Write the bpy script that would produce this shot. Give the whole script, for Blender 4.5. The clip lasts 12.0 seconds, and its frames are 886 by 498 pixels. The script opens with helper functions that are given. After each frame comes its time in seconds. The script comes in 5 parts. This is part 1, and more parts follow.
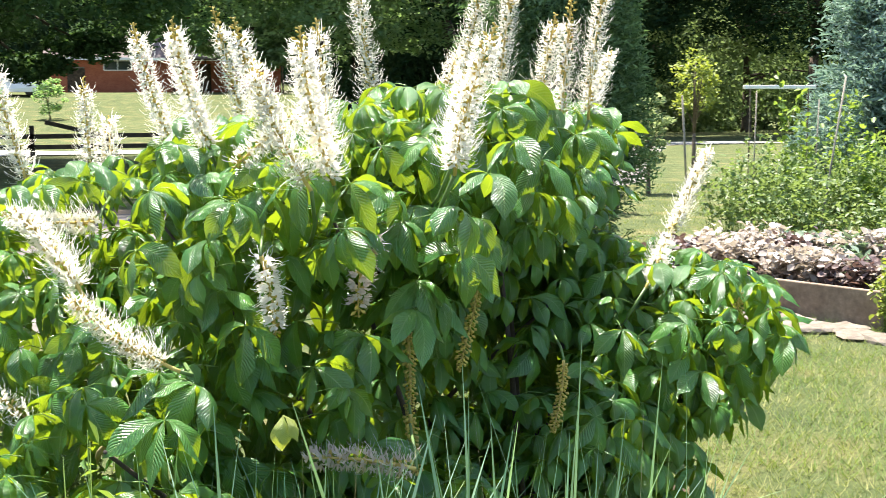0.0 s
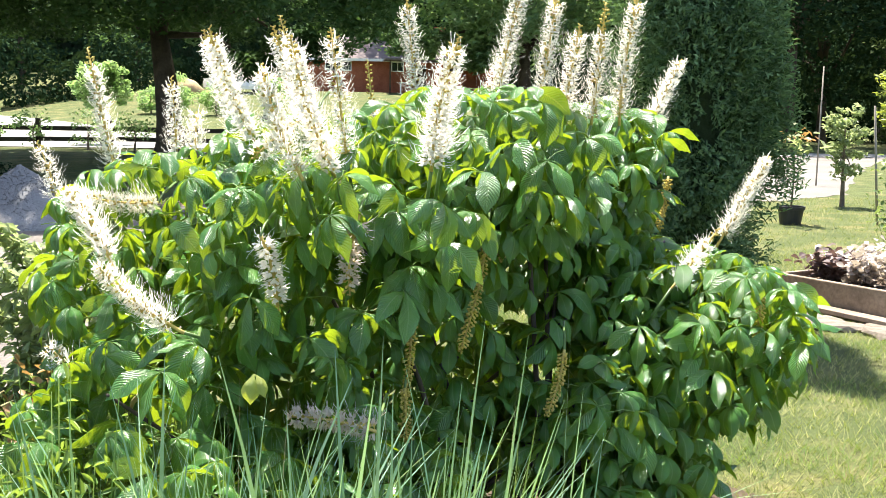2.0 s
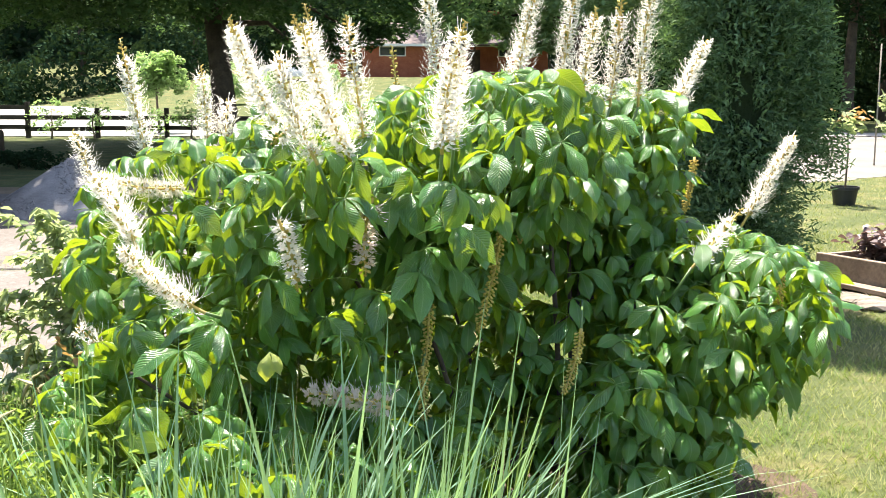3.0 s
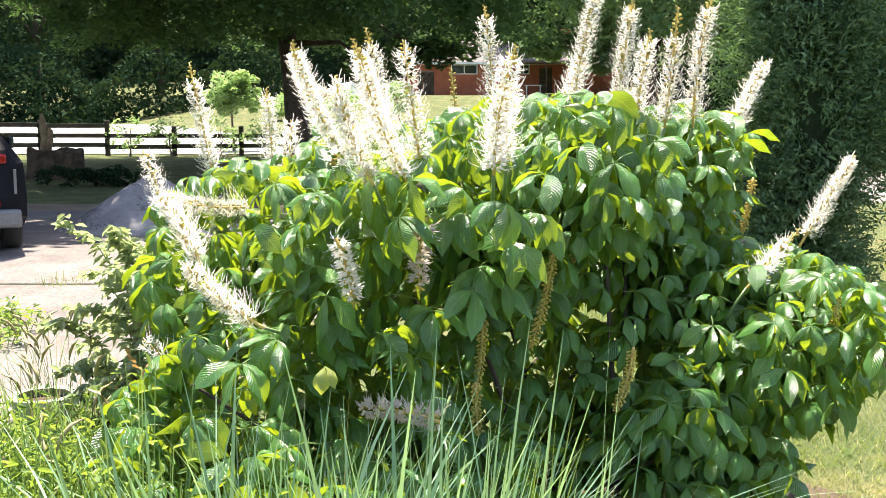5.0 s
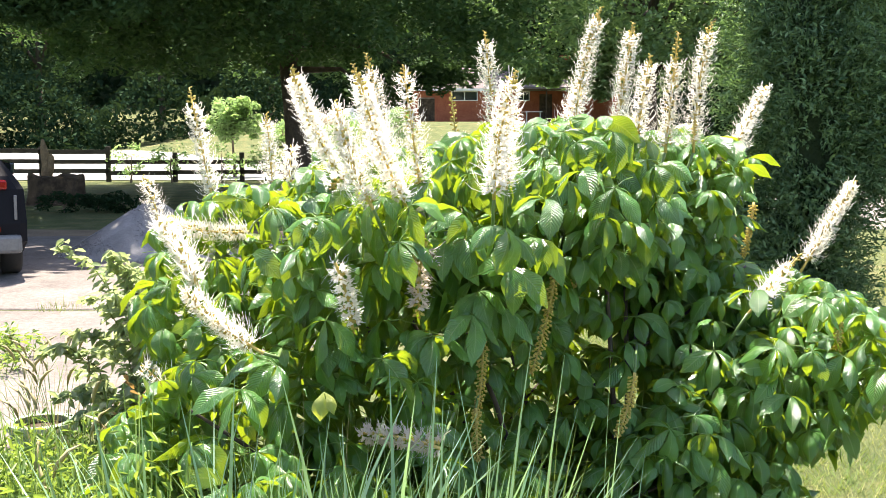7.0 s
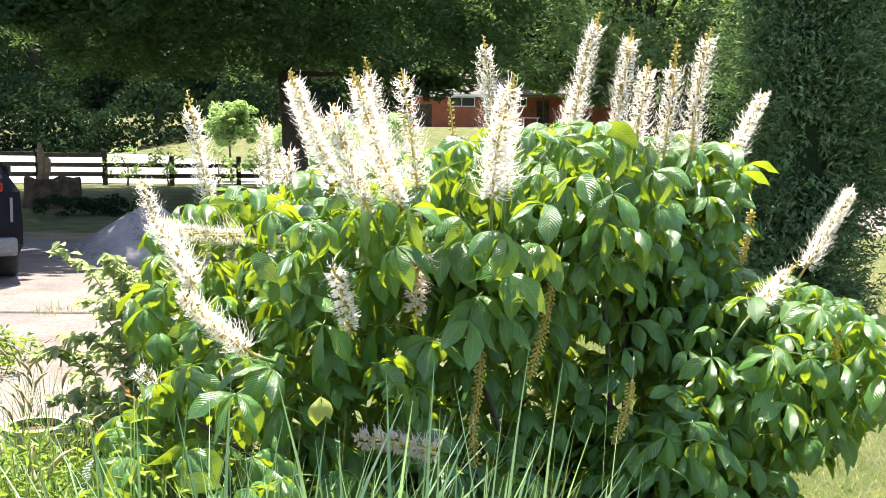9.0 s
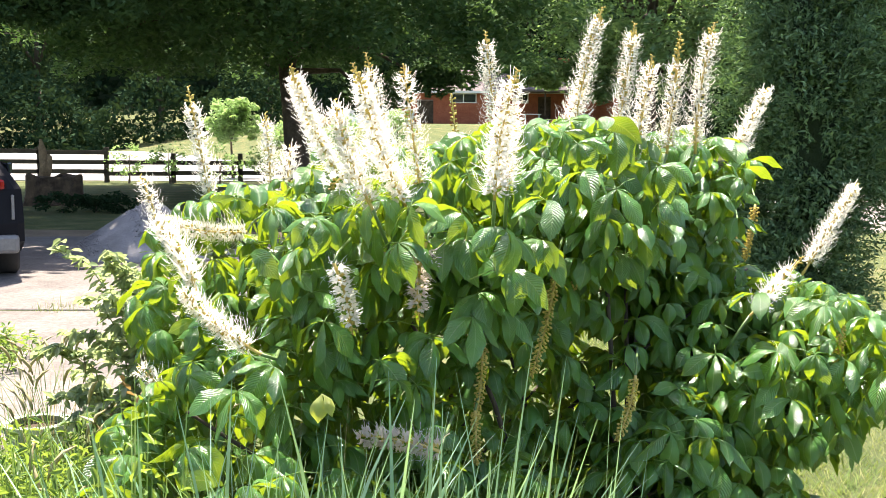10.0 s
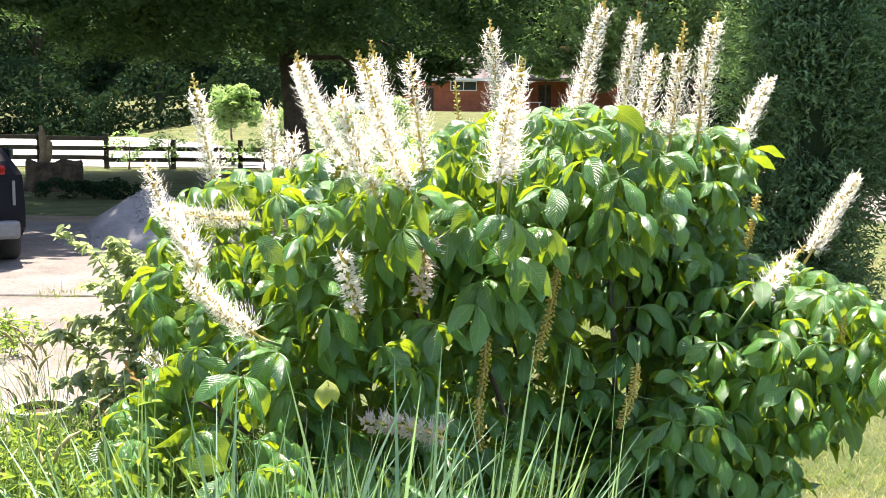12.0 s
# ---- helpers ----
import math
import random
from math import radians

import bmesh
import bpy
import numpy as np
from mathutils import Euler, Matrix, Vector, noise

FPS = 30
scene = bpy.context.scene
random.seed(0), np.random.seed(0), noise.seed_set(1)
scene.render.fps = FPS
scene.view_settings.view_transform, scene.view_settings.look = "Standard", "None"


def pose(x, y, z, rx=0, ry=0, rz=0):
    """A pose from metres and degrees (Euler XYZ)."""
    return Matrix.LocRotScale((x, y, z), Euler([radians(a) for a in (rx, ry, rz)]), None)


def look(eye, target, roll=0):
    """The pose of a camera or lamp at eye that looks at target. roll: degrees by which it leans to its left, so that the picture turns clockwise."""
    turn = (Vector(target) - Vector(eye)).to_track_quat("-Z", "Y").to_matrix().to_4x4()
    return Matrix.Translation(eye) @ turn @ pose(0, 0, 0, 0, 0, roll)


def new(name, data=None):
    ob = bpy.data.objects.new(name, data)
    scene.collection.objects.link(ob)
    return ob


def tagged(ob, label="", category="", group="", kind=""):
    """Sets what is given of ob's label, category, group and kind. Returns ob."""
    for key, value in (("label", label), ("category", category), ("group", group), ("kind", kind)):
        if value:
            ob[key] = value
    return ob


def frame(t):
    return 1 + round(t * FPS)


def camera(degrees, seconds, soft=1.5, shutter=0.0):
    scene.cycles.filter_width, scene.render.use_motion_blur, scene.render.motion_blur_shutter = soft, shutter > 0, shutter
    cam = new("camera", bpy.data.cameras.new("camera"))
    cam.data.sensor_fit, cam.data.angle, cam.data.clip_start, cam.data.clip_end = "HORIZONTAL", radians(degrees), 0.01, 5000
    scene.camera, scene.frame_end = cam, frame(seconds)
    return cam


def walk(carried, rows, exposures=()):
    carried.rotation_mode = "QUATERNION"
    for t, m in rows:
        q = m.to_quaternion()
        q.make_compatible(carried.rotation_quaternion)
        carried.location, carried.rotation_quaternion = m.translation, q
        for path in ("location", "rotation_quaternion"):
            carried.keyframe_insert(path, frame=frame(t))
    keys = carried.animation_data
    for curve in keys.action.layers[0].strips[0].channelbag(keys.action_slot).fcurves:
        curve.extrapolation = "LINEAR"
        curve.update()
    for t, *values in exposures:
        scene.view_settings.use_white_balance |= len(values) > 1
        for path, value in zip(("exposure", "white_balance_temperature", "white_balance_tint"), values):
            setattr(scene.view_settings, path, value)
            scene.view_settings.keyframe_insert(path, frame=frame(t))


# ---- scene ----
cam = camera(42.8, 12.0, soft=0.7, shutter=0.12)


def held(x, y, z, tilt, yaw, roll):
    return pose(x, y, z, tilt, 0, yaw) @ pose(0, 0, 0, 0, 0, roll)


PATH = [
    (0.0, held(-0.633, 0.508, 1.536, 82.84, -16.84, -0.34)),
    (0.5, held(-0.472, 0.334, 1.573, 83.01, -10.03, -0.57)),
    (1.0, held(-0.389, 0.227, 1.551, 82.32, -8.59, 0.06)),
    (1.5, held(-0.288, 0.232, 1.537, 82.84, -7.85, 0.92)),
    (2.0, held(-0.156, 0.146, 1.537, 82.95, -6.07, 0.97)),
    (2.5, held(-0.064, 0.081, 1.543, 82.15, -4.81, 0.74)),
    (3.0, held(-0.050, 0.073, 1.537, 82.15, -3.15, 0.11)),
    (3.2, held(-0.052, 0.060, 1.541, 81.92, -1.95, 0.00)),
    (4.8, held(-0.006, 0.004, 1.551, 82.65, 0.72, -0.02)),
    (5.0, held(-0.004, 0.003, 1.549, 83.03, 0.49, -0.02)),
    (5.5, held(0.000, 0.000, 1.550, 83.31, 0.01, 0.00)),
    (6.0, held(0.002, 0.005, 1.548, 83.61, 0.16, -0.09)),
    (6.5, held(-0.001, 0.017, 1.542, 83.99, 0.59, 0.01)),
    (7.0, held(-0.003, 0.016, 1.544, 84.35, 0.51, -0.02)),
    (7.2, held(-0.002, 0.008, 1.539, 84.28, 0.71, 0.10)),
    (9.0, held(-0.007, 0.027, 1.541, 84.63, 0.32, 0.36)),
    (9.5, held(-0.004, 0.034, 1.538, 84.67, 0.35, 0.32)),
    (10.0, held(-0.008, 0.043, 1.538, 84.46, 0.41, 0.24)),
    (10.5, held(-0.009, 0.029, 1.539, 83.89, 0.52, 0.20)),
    (11.0, held(-0.012, 0.026, 1.538, 84.09, 0.94, 0.30)),
    (11.5, held(-0.018, 0.020, 1.541, 84.00, 0.55, 0.47)),
    (12.0, held(-0.021, 0.029, 1.539, 83.84, 0.37, 0.52)),
]
walk(cam, PATH, [(0.0, 1.86, 6850, 10), (2.0, 1.93, 6950, 11), (3.2, 2.00, 7050, 14), (5.0, 2.05, 7100, 17), (12.0, 2.07, 7100, 17)])

# ---- sky and sun: high sun behind the shrub, straight from the far side ----
SUN_TO = Vector((-0.05, 0.38, 1.0)).normalized()
world = bpy.data.worlds.new("sky")
scene.world = world
world.use_nodes = True
wn = world.node_tree
sky = wn.nodes.new("ShaderNodeTexSky")
sky.sky_type, sky.sun_disc = "NISHITA", False
sky.sun_elevation = math.asin(SUN_TO.z)
sky.sun_rotation = math.atan2(SUN_TO.x, SUN_TO.y)
sky.air_density, sky.dust_density = 1.0, 1.5
wn.links.new(sky.outputs[0], wn.nodes["Background"].inputs[0])
wn.nodes["Background"].inputs[1].default_value = 0.11
sun = new("sun", bpy.data.lights.new("sun", "SUN"))
sun.data.energy, sun.data.angle, sun.data.color = 5.0, radians(0.5), (1.0, 0.95, 0.86)
sun.matrix_world = look((0, 0, 30), Vector((0, 0, 30)) - SUN_TO)


# ---- materials ----
def mat(name, rough=0.6, metal=0.0, spec=0.5):
    m = bpy.data.materials.new(name)
    m.use_nodes = True
    b = m.node_tree.nodes["Principled BSDF"]
    b.inputs["Roughness"].default_value = rough
    b.inputs["Metallic"].default_value = metal
    b.inputs["Specular IOR Level"].default_value = spec
    return m, m.node_tree, b


def ramp(nt, fac, stops):
    r = nt.nodes.new("ShaderNodeValToRGB")
    while len(r.color_ramp.elements) < len(stops):
        r.color_ramp.elements.new(0.5)
    for e, (p, c) in zip(r.color_ramp.elements, stops):
        e.position, e.color = p, (*c, 1)
    nt.links.new(fac, r.inputs[0])
    return r.outputs[0]


def noise_tex(nt, scale, detail=4, rough=0.6, coord="Object"):
    tc = nt.nodes.new("ShaderNodeTexCoord")
    n = nt.nodes.new("ShaderNodeTexNoise")
    n.inputs["Scale"].default_value, n.inputs["Detail"].default_value, n.inputs["Roughness"].default_value = scale, detail, rough
    nt.links.new(tc.outputs[coord], n.inputs["Vector"])
    return n.outputs["Fac"]


def mixc(nt, a, b, fac, mode="MIX"):
    m = nt.nodes.new("ShaderNodeMix")
    m.data_type, m.blend_type = "RGBA", mode
    for sock, v in ((m.inputs[0], fac), (m.inputs[6], a), (m.inputs[7], b)):
        if isinstance(v, (int, float)):
            sock.default_value = v
        elif isinstance(v, tuple):
            sock.default_value = (*v, 1)
        else:
            nt.links.new(v, sock)
    return m.outputs[2]


def bump(nt, b, height, strength, dist):
    n = nt.nodes.new("ShaderNodeBump")
    n.inputs["Strength"].default_value, n.inputs["Distance"].default_value = strength, dist
    nt.links.new(height, n.inputs["Height"])
    nt.links.new(n.outputs[0], b.inputs["Normal"])
    return n


def rough_surface(name, c1, c2, scale, fine, rough=0.9, bumpd=0.01, c3=None, metal=0.0, spec=0.3, deep=(0.62, 1.25)):
    """Two scales of noise over two or three tones, and a fine relief."""
    m, nt, b = mat(name, rough, metal, spec)
    big = noise_tex(nt, scale, 5)
    small = noise_tex(nt, fine, 6, 0.7)
    mid = tuple((x + y) / 2 for x, y in zip(c1, c2))
    col = ramp(nt, big, [(0.3, c1), (0.5, c3 or mid), (0.7, c2)])
    tone = ramp(nt, small, [(0.25, (deep[0],) * 3), (0.75, (deep[1],) * 3)])
    nt.links.new(mixc(nt, col, tone, 1.0, "MULTIPLY"), b.inputs["Base Color"])
    bump(nt, b, small, 0.6, bumpd)
    return m


def leafy(name, c1, c2, glow, through_light=0.35, rough=0.45, spec=0.5, vein=None):
    """Leaf: tones vary from leaf to leaf, light comes through the blade; vein: pleats along side veins, in UV."""
    m, nt, b = mat(name, rough, 0.0, spec)
    out = nt.nodes["Material Output"]
    geo = nt.nodes.new("ShaderNodeNewGeometry")
    blotch = noise_tex(nt, 9.0, 3)
    col = ramp(nt, geo.outputs["Random Per Island"], [(0.0, c1), (1.0, c2)])
    tone = ramp(nt, blotch, [(0.3, (0.78, 0.8, 0.8)), (0.7, (1.2, 1.15, 1.1))])
    col = mixc(nt, col, tone, 1.0, "MULTIPLY")
    tr = nt.nodes.new("ShaderNodeBsdfTranslucent")
    mix = nt.nodes.new("ShaderNodeMixShader")
    mix.inputs[0].default_value = through_light
    if vein:
        uv = nt.nodes.new("ShaderNodeUVMap")
        sep = nt.nodes.new("ShaderNodeSeparateXYZ")
        nt.links.new(uv.outputs[0], sep.inputs[0])

        def calc(op, a, c=None):
            n = nt.nodes.new("ShaderNodeMath")
            n.operation = op
            for sock, v in zip(n.inputs, (a, c)):
                if isinstance(v, (int, float)):
                    sock.default_value = v
                elif v is not None:
                    nt.links.new(v, sock)
            return n.outputs[0]

        across = calc("ABSOLUTE", calc("SUBTRACT", calc("MULTIPLY", sep.outputs[0], 2.0), 1.0))
        phase = calc("SUBTRACT", calc("MULTIPLY", sep.outputs[1], vein), calc("MULTIPLY", across, vein * 0.22))
        pleat = calc("ABSOLUTE", calc("SINE", calc("MULTIPLY", phase, 3.1416)))
        rib = calc("LESS_THAN", across, 0.06)
        n = nt.nodes.new("ShaderNodeBump")
        n.inputs["Strength"].default_value, n.inputs["Distance"].default_value = 0.6, 0.0035
        crinkle = noise_tex(nt, 55.0, 3)
        nt.links.new(calc("ADD", calc("MULTIPLY", pleat, 0.8), calc("MULTIPLY", crinkle, 2.4)), n.inputs["Height"])
        nt.links.new(n.outputs[0], b.inputs["Normal"])
        thin = calc("LESS_THAN", pleat, 0.22)
        pale = calc("MAXIMUM", calc("MULTIPLY", rib, 0.35), calc("MULTIPLY", thin, 0.10))
        col = mixc(nt, col, (0.30, 0.38, 0.12), pale)
    nt.links.new(col, b.inputs["Base Color"])
    g = nt.nodes.new("ShaderNodeRGB")
    g.outputs[0].default_value = (*glow, 1)
    nt.links.new(mixc(nt, g.outputs[0], tone, 1.0, "MULTIPLY"), tr.inputs["Color"])
    nt.links.new(b.outputs[0], mix.inputs[1])
    nt.links.new(tr.outputs[0], mix.inputs[2])
    nt.links.new(mix.outputs[0], out.inputs["Surface"])
    return m


def plain(name, c, rough=0.5, metal=0.0, spec=0.5, vary=0.15):
    m, nt, b = mat(name, rough, metal, spec)
    n = noise_tex(nt, 30, 4)
    lo, hi = tuple(x * (1 - vary) for x in c), tuple(min(1, x * (1 + vary)) for x in c)
    nt.links.new(ramp(nt, n, [(0.3, lo), (0.7, hi)]), b.inputs["Base Color"])
    return m


M_LEAF = leafy("buckeye_leaf", (0.028, 0.122, 0.030), (0.066, 0.205, 0.044), (0.50, 0.70, 0.03), 0.23, 0.27, 0.75, vein=16.0)
M_TORNLEAF = leafy("torn_yellow_leaf", (0.26, 0.36, 0.09), (0.36, 0.42, 0.12), (0.6, 0.66, 0.06), 0.4, 0.45, 0.5, vein=16.0)
M_PETIOLE = plain("green_stem", (0.10, 0.17, 0.05), 0.5)
M_BARK = rough_surface("grey_brown_bark", (0.10, 0.075, 0.055), (0.22, 0.18, 0.14), 6, 40, 0.9, 0.01)
M_DARKBARK = rough_surface("dark_bark", (0.045, 0.035, 0.028), (0.10, 0.08, 0.06), 3, 18, 0.95, 0.03)
M_FILAMENT = leafy("white_filament", (0.82, 0.81, 0.78), (0.88, 0.87, 0.84), (0.88, 0.87, 0.83), 0.5, 0.5, 0.3)
M_PETAL = leafy("cream_petal", (0.82, 0.80, 0.72), (0.88, 0.87, 0.83), (0.87, 0.85, 0.78), 0.4, 0.5, 0.3)
M_BUD = leafy("golden_bud", (0.40, 0.31, 0.07), (0.56, 0.47, 0.14), (0.52, 0.42, 0.08), 0.2, 0.6, 0.3)
M_RACHIS = plain("ochre_stalk", (0.46, 0.35, 0.10), 0.6)
M_SPENT = leafy("spent_stub", (0.46, 0.37, 0.08), (0.64, 0.53, 0.15), (0.5, 0.4, 0.06), 0.2, 0.7, 0.3)
M_GRASSBLUE = leafy("blue_green_blade", (0.08, 0.20, 0.11), (0.26, 0.41, 0.28), (0.32, 0.52, 0.18), 0.42, 0.55, 0.25)
M_FADED = leafy("faded_filament", (0.50, 0.45, 0.40), (0.72, 0.67, 0.60), (0.6, 0.52, 0.42), 0.4, 0.6, 0.2)
M_STRAW = leafy("straw_stalk", (0.34, 0.31, 0.16), (0.46, 0.42, 0.24), (0.42, 0.37, 0.15), 0.25, 0.6, 0.3)
M_WEED = leafy("weed_leaf", (0.06, 0.15, 0.035), (0.21, 0.30, 0.08), (0.30, 0.44, 0.06), 0.4, 0.5, 0.4)
M_DARKWEED = leafy("dark_weed_leaf", (0.04, 0.11, 0.04), (0.19, 0.30, 0.08), (0.28, 0.42, 0.06), 0.35, 0.5, 0.4)
M_GARDEN = leafy("garden_leaf", (0.07, 0.145, 0.05), (0.20, 0.27, 0.11), (0.25, 0.35, 0.09), 0.35, 0.5, 0.4)
M_YELLOWWEED = leafy("yellow_flower", (0.50, 0.45, 0.04), (0.60, 0.52, 0.08), (0.6, 0.5, 0.05), 0.3, 0.6, 0.3)
M_PALELEAF = leafy("pale_shrub_leaf", (0.09, 0.17, 0.07), (0.33, 0.38, 0.24), (0.42, 0.52, 0.22), 0.42, 0.5, 0.4)
M_RUSTLEAF = leafy("rust_leaf", (0.22, 0.12, 0.06), (0.34, 0.24, 0.12), (0.36, 0.22, 0.07), 0.35, 0.5, 0.4)
M_TREELEAF = leafy("maple_leaf", (0.032, 0.080, 0.038), (0.062, 0.124, 0.050), (0.15, 0.29, 0.07), 0.19, 0.75, 0.1)
M_ROADLEAF = leafy("roadside_leaf", (0.07, 0.145, 0.068), (0.155, 0.255, 0.12), (0.28, 0.45, 0.13), 0.32, 0.6, 0.25)
# wood leaf in two copies: sunlight and shade are put into their colours
M_SUNTONELEAF = leafy("sun_toned_wood_leaf", (0.065, 0.115, 0.055), (0.16, 0.22, 0.11), (0.28, 0.40, 0.13), 0.35, 0.7, 0.15)
M_SHADETONELEAF = leafy("shade_toned_wood_leaf", (0.012, 0.033, 0.018), (0.025, 0.052, 0.025), (0.07, 0.13, 0.04), 0.08, 0.9, 0.02)
M_BRIGHTLEAF = leafy("young_tree_leaf", (0.13, 0.25, 0.11), (0.24, 0.38, 0.18), (0.36, 0.56, 0.18), 0.5, 0.5, 0.4)
M_CEDAR = leafy("cedar_spray", (0.020, 0.060, 0.032), (0.17, 0.28, 0.14), (0.15, 0.28, 0.08), 0.28, 0.6, 0.2)
M_BLUECEDAR = leafy("blue_juniper_spray", (0.15, 0.25, 0.23), (0.30, 0.41, 0.37), (0.22, 0.36, 0.26), 0.3, 0.6, 0.3)
M_CABBAGE = leafy("blue_green_cabbage_leaf", (0.10, 0.18, 0.12), (0.27, 0.35, 0.27), (0.24, 0.36, 0.16), 0.2, 0.4, 0.5)
M_OLIVELEAF = leafy("olive_yellow_leaf", (0.14, 0.21, 0.05), (0.26, 0.32, 0.08), (0.38, 0.46, 0.06), 0.35, 0.5, 0.4)
M_PINKLEAF = leafy("pink_grey_leaf", (0.27, 0.25, 0.22), (0.62, 0.55, 0.53), (0.46, 0.40, 0.32), 0.3, 0.35, 0.5)
M_DARKPURPLE = leafy("purple_leaf", (0.07, 0.05, 0.05), (0.18, 0.13, 0.13), (0.2, 0.12, 0.1), 0.2, 0.4, 0.5)
M_LAWNBLADE = leafy("lawn_blade", (0.022, 0.07, 0.014), (0.42, 0.41, 0.19), (0.26, 0.34, 0.07), 0.3, 0.6, 0.3)
M_GREENBLADE = leafy("green_lawn_blade", (0.05, 0.12, 0.025), (0.17, 0.25, 0.07), (0.24, 0.34, 0.06), 0.3, 0.6, 0.3)
M_GROUND = rough_surface("mown_lawn", (0.044, 0.064, 0.018), (0.150, 0.136, 0.054), 1.6, 45, 0.95, 0.04, (0.070, 0.092, 0.028), deep=(0.2, 1.7))
M_CONCRETE = rough_surface("weathered_concrete", (0.100, 0.090, 0.083), (0.185, 0.168, 0.155), 1.1, 22, 0.9, 0.01, deep=(0.5, 1.35))
M_GRAVELDRIVE = rough_surface("pale_gravel", (0.13, 0.12, 0.112), (0.20, 0.188, 0.176), 0.6, 35, 0.95, 0.01)
M_MULCH = rough_surface("tan_mulch", (0.34, 0.24, 0.13), (0.50, 0.38, 0.22), 3, 15, 0.95, 0.03)
M_DIRT = rough_surface("leaf_littered_dirt", (0.12, 0.09, 0.06), (0.24, 0.18, 0.12), 1.2, 22, 0.95, 0.02)
M_ROAD = rough_surface("sunlit_asphalt", (0.26, 0.26, 0.25), (0.30, 0.30, 0.29), 0.4, 30, 0.9, 0.005)
M_PILE = rough_surface("grey_gravel", (0.17, 0.17, 0.175), (0.28, 0.28, 0.28), 3, 60, 0.95, 0.015)
M_FENCE = rough_surface("dark_creosote_wood", (0.030, 0.026, 0.022), (0.07, 0.06, 0.05), 3, 30, 0.85, 0.005)
M_STUMP = rough_surface("old_stump_wood", (0.030, 0.022, 0.015), (0.12, 0.085, 0.056), 4, 14, 0.95, 0.05)
M_SNAG = rough_surface("weathered_snag", (0.16, 0.11, 0.065), (0.34, 0.25, 0.15), 5, 25, 0.9, 0.02)
M_TIMBER = rough_surface("grey_bed_timber", (0.17, 0.125, 0.095), (0.33, 0.26, 0.20), 3, 30, 0.85, 0.004)
M_STONE = rough_surface("pale_flat_stone", (0.12, 0.10, 0.082), (0.26, 0.225, 0.19), 4, 25, 0.9, 0.01)
M_SOIL = rough_surface("garden_soil", (0.05, 0.035, 0.025), (0.11, 0.08, 0.055), 5, 40, 0.98, 0.02)
M_BRICK = rough_surface("red_brick_wall", (0.30, 0.085, 0.045), (0.42, 0.14, 0.075), 2, 12, 0.9, 0.004)
M_ROOF = rough_surface("faded_shingle", (0.115, 0.094, 0.094), (0.165, 0.14, 0.14), 1, 9, 0.95, 0.01)
M_WHITE = plain("white_paint", (0.78, 0.78, 0.76), 0.5)
M_GLASSDARK, _nt, _b = mat("window_glass", 0.05, 0.0, 0.8)
_b.inputs["Base Color"].default_value = (0.02, 0.025, 0.03, 1)
M_CARBLACK, _nt, _b = mat("black_car_paint", 0.3, 0.0, 0.02)
_b.inputs["Base Color"].default_value = (0.012, 0.013, 0.016, 1)
_b.inputs["Coat Weight"].default_value = 0.0
M_CARWHITE, _nt, _b = mat("white_car_paint", 0.25, 0.0, 0.6)
_b.inputs["Base Color"].default_value = (0.75, 0.76, 0.77, 1)
M_CARTRIM = plain("grey_bumper_plastic", (0.055, 0.055, 0.058), 0.5)
M_REDLENS, _nt, _b = mat("red_tail_lens", 0.12, 0.0, 0.6)
_b.inputs["Base Color"].default_value = (0.20, 0.004, 0.006, 1)
M_SILVER = plain("silver_bumper_paint", (0.15, 0.155, 0.16), 0.4, 0.2)
M_TYRE = plain("black_rubber", (0.02, 0.02, 0.02), 0.85)
M_POTBLACK = plain("black_nursery_plastic", (0.02, 0.02, 0.022), 0.5)
M_POTGREEN = rough_surface("pale_green_planter", (0.20, 0.27, 0.17), (0.32, 0.39, 0.27), 5, 40, 0.8, 0.003)
M_STAKE = plain("grey_wood_stake", (0.24, 0.22, 0.19), 0.8)


# ---- builders ----
RNG = np.random.default_rng(7)


def mesh_of(name, verts, faces, material, uvs=None, smooth=True):
    me = bpy.data.meshes.new(name)
    me.from_pydata([tuple(map(float, v)) for v in verts], [], [tuple(map(int, f)) for f in faces])
    if uvs is not None:
        layer = me.uv_layers.new(name="UVMap")
        flat = np.asarray(uvs, float)[[i for f in faces for i in f]]
        layer.data.foreach_set("uv", flat.ravel())
    if smooth:
        me.polygons.foreach_set("use_smooth", [True] * len(me.polygons))
    me.materials.append(material)
    me.update()
    return me


def part(name, shape, material, parent=None, label="", smooth=False):
    """Links a bmesh or a mesh as ONE object, under a thing or a part."""
    if isinstance(shape, bmesh.types.BMesh):
        me = bpy.data.meshes.new(name)
        shape.to_mesh(me)
        shape.free()
        me.materials.append(material)
        if smooth:
            me.polygons.foreach_set("use_smooth", [True] * len(me.polygons))
    else:
        me = shape
    ob = new(name, me)
    if parent is not None:
        ob.parent = parent
    if label:
        ob["label"] = label
    return ob


def thing(name, m, label, category, group="", kind=""):
    ob = new(name)
    ob.empty_display_size = 0.1
    ob.matrix_world = m
    return tagged(ob, label, category, group, kind)


def box(bm, x0, y0, z0, x1, y1, z1, bevel=0.0):
    made = bmesh.ops.create_cube(bm, size=1.0)["verts"]
    bmesh.ops.scale(bm, verts=made, vec=(x1 - x0, y1 - y0, z1 - z0))
    bmesh.ops.translate(bm, verts=made, vec=((x0 + x1) / 2, (y0 + y1) / 2, (z0 + z1) / 2))
    if bevel:
        edges = {e for v in made for e in v.link_edges}
        bmesh.ops.bevel(bm, geom=list(edges), offset=bevel, segments=2, affect="EDGES", profile=0.5)
    return bm


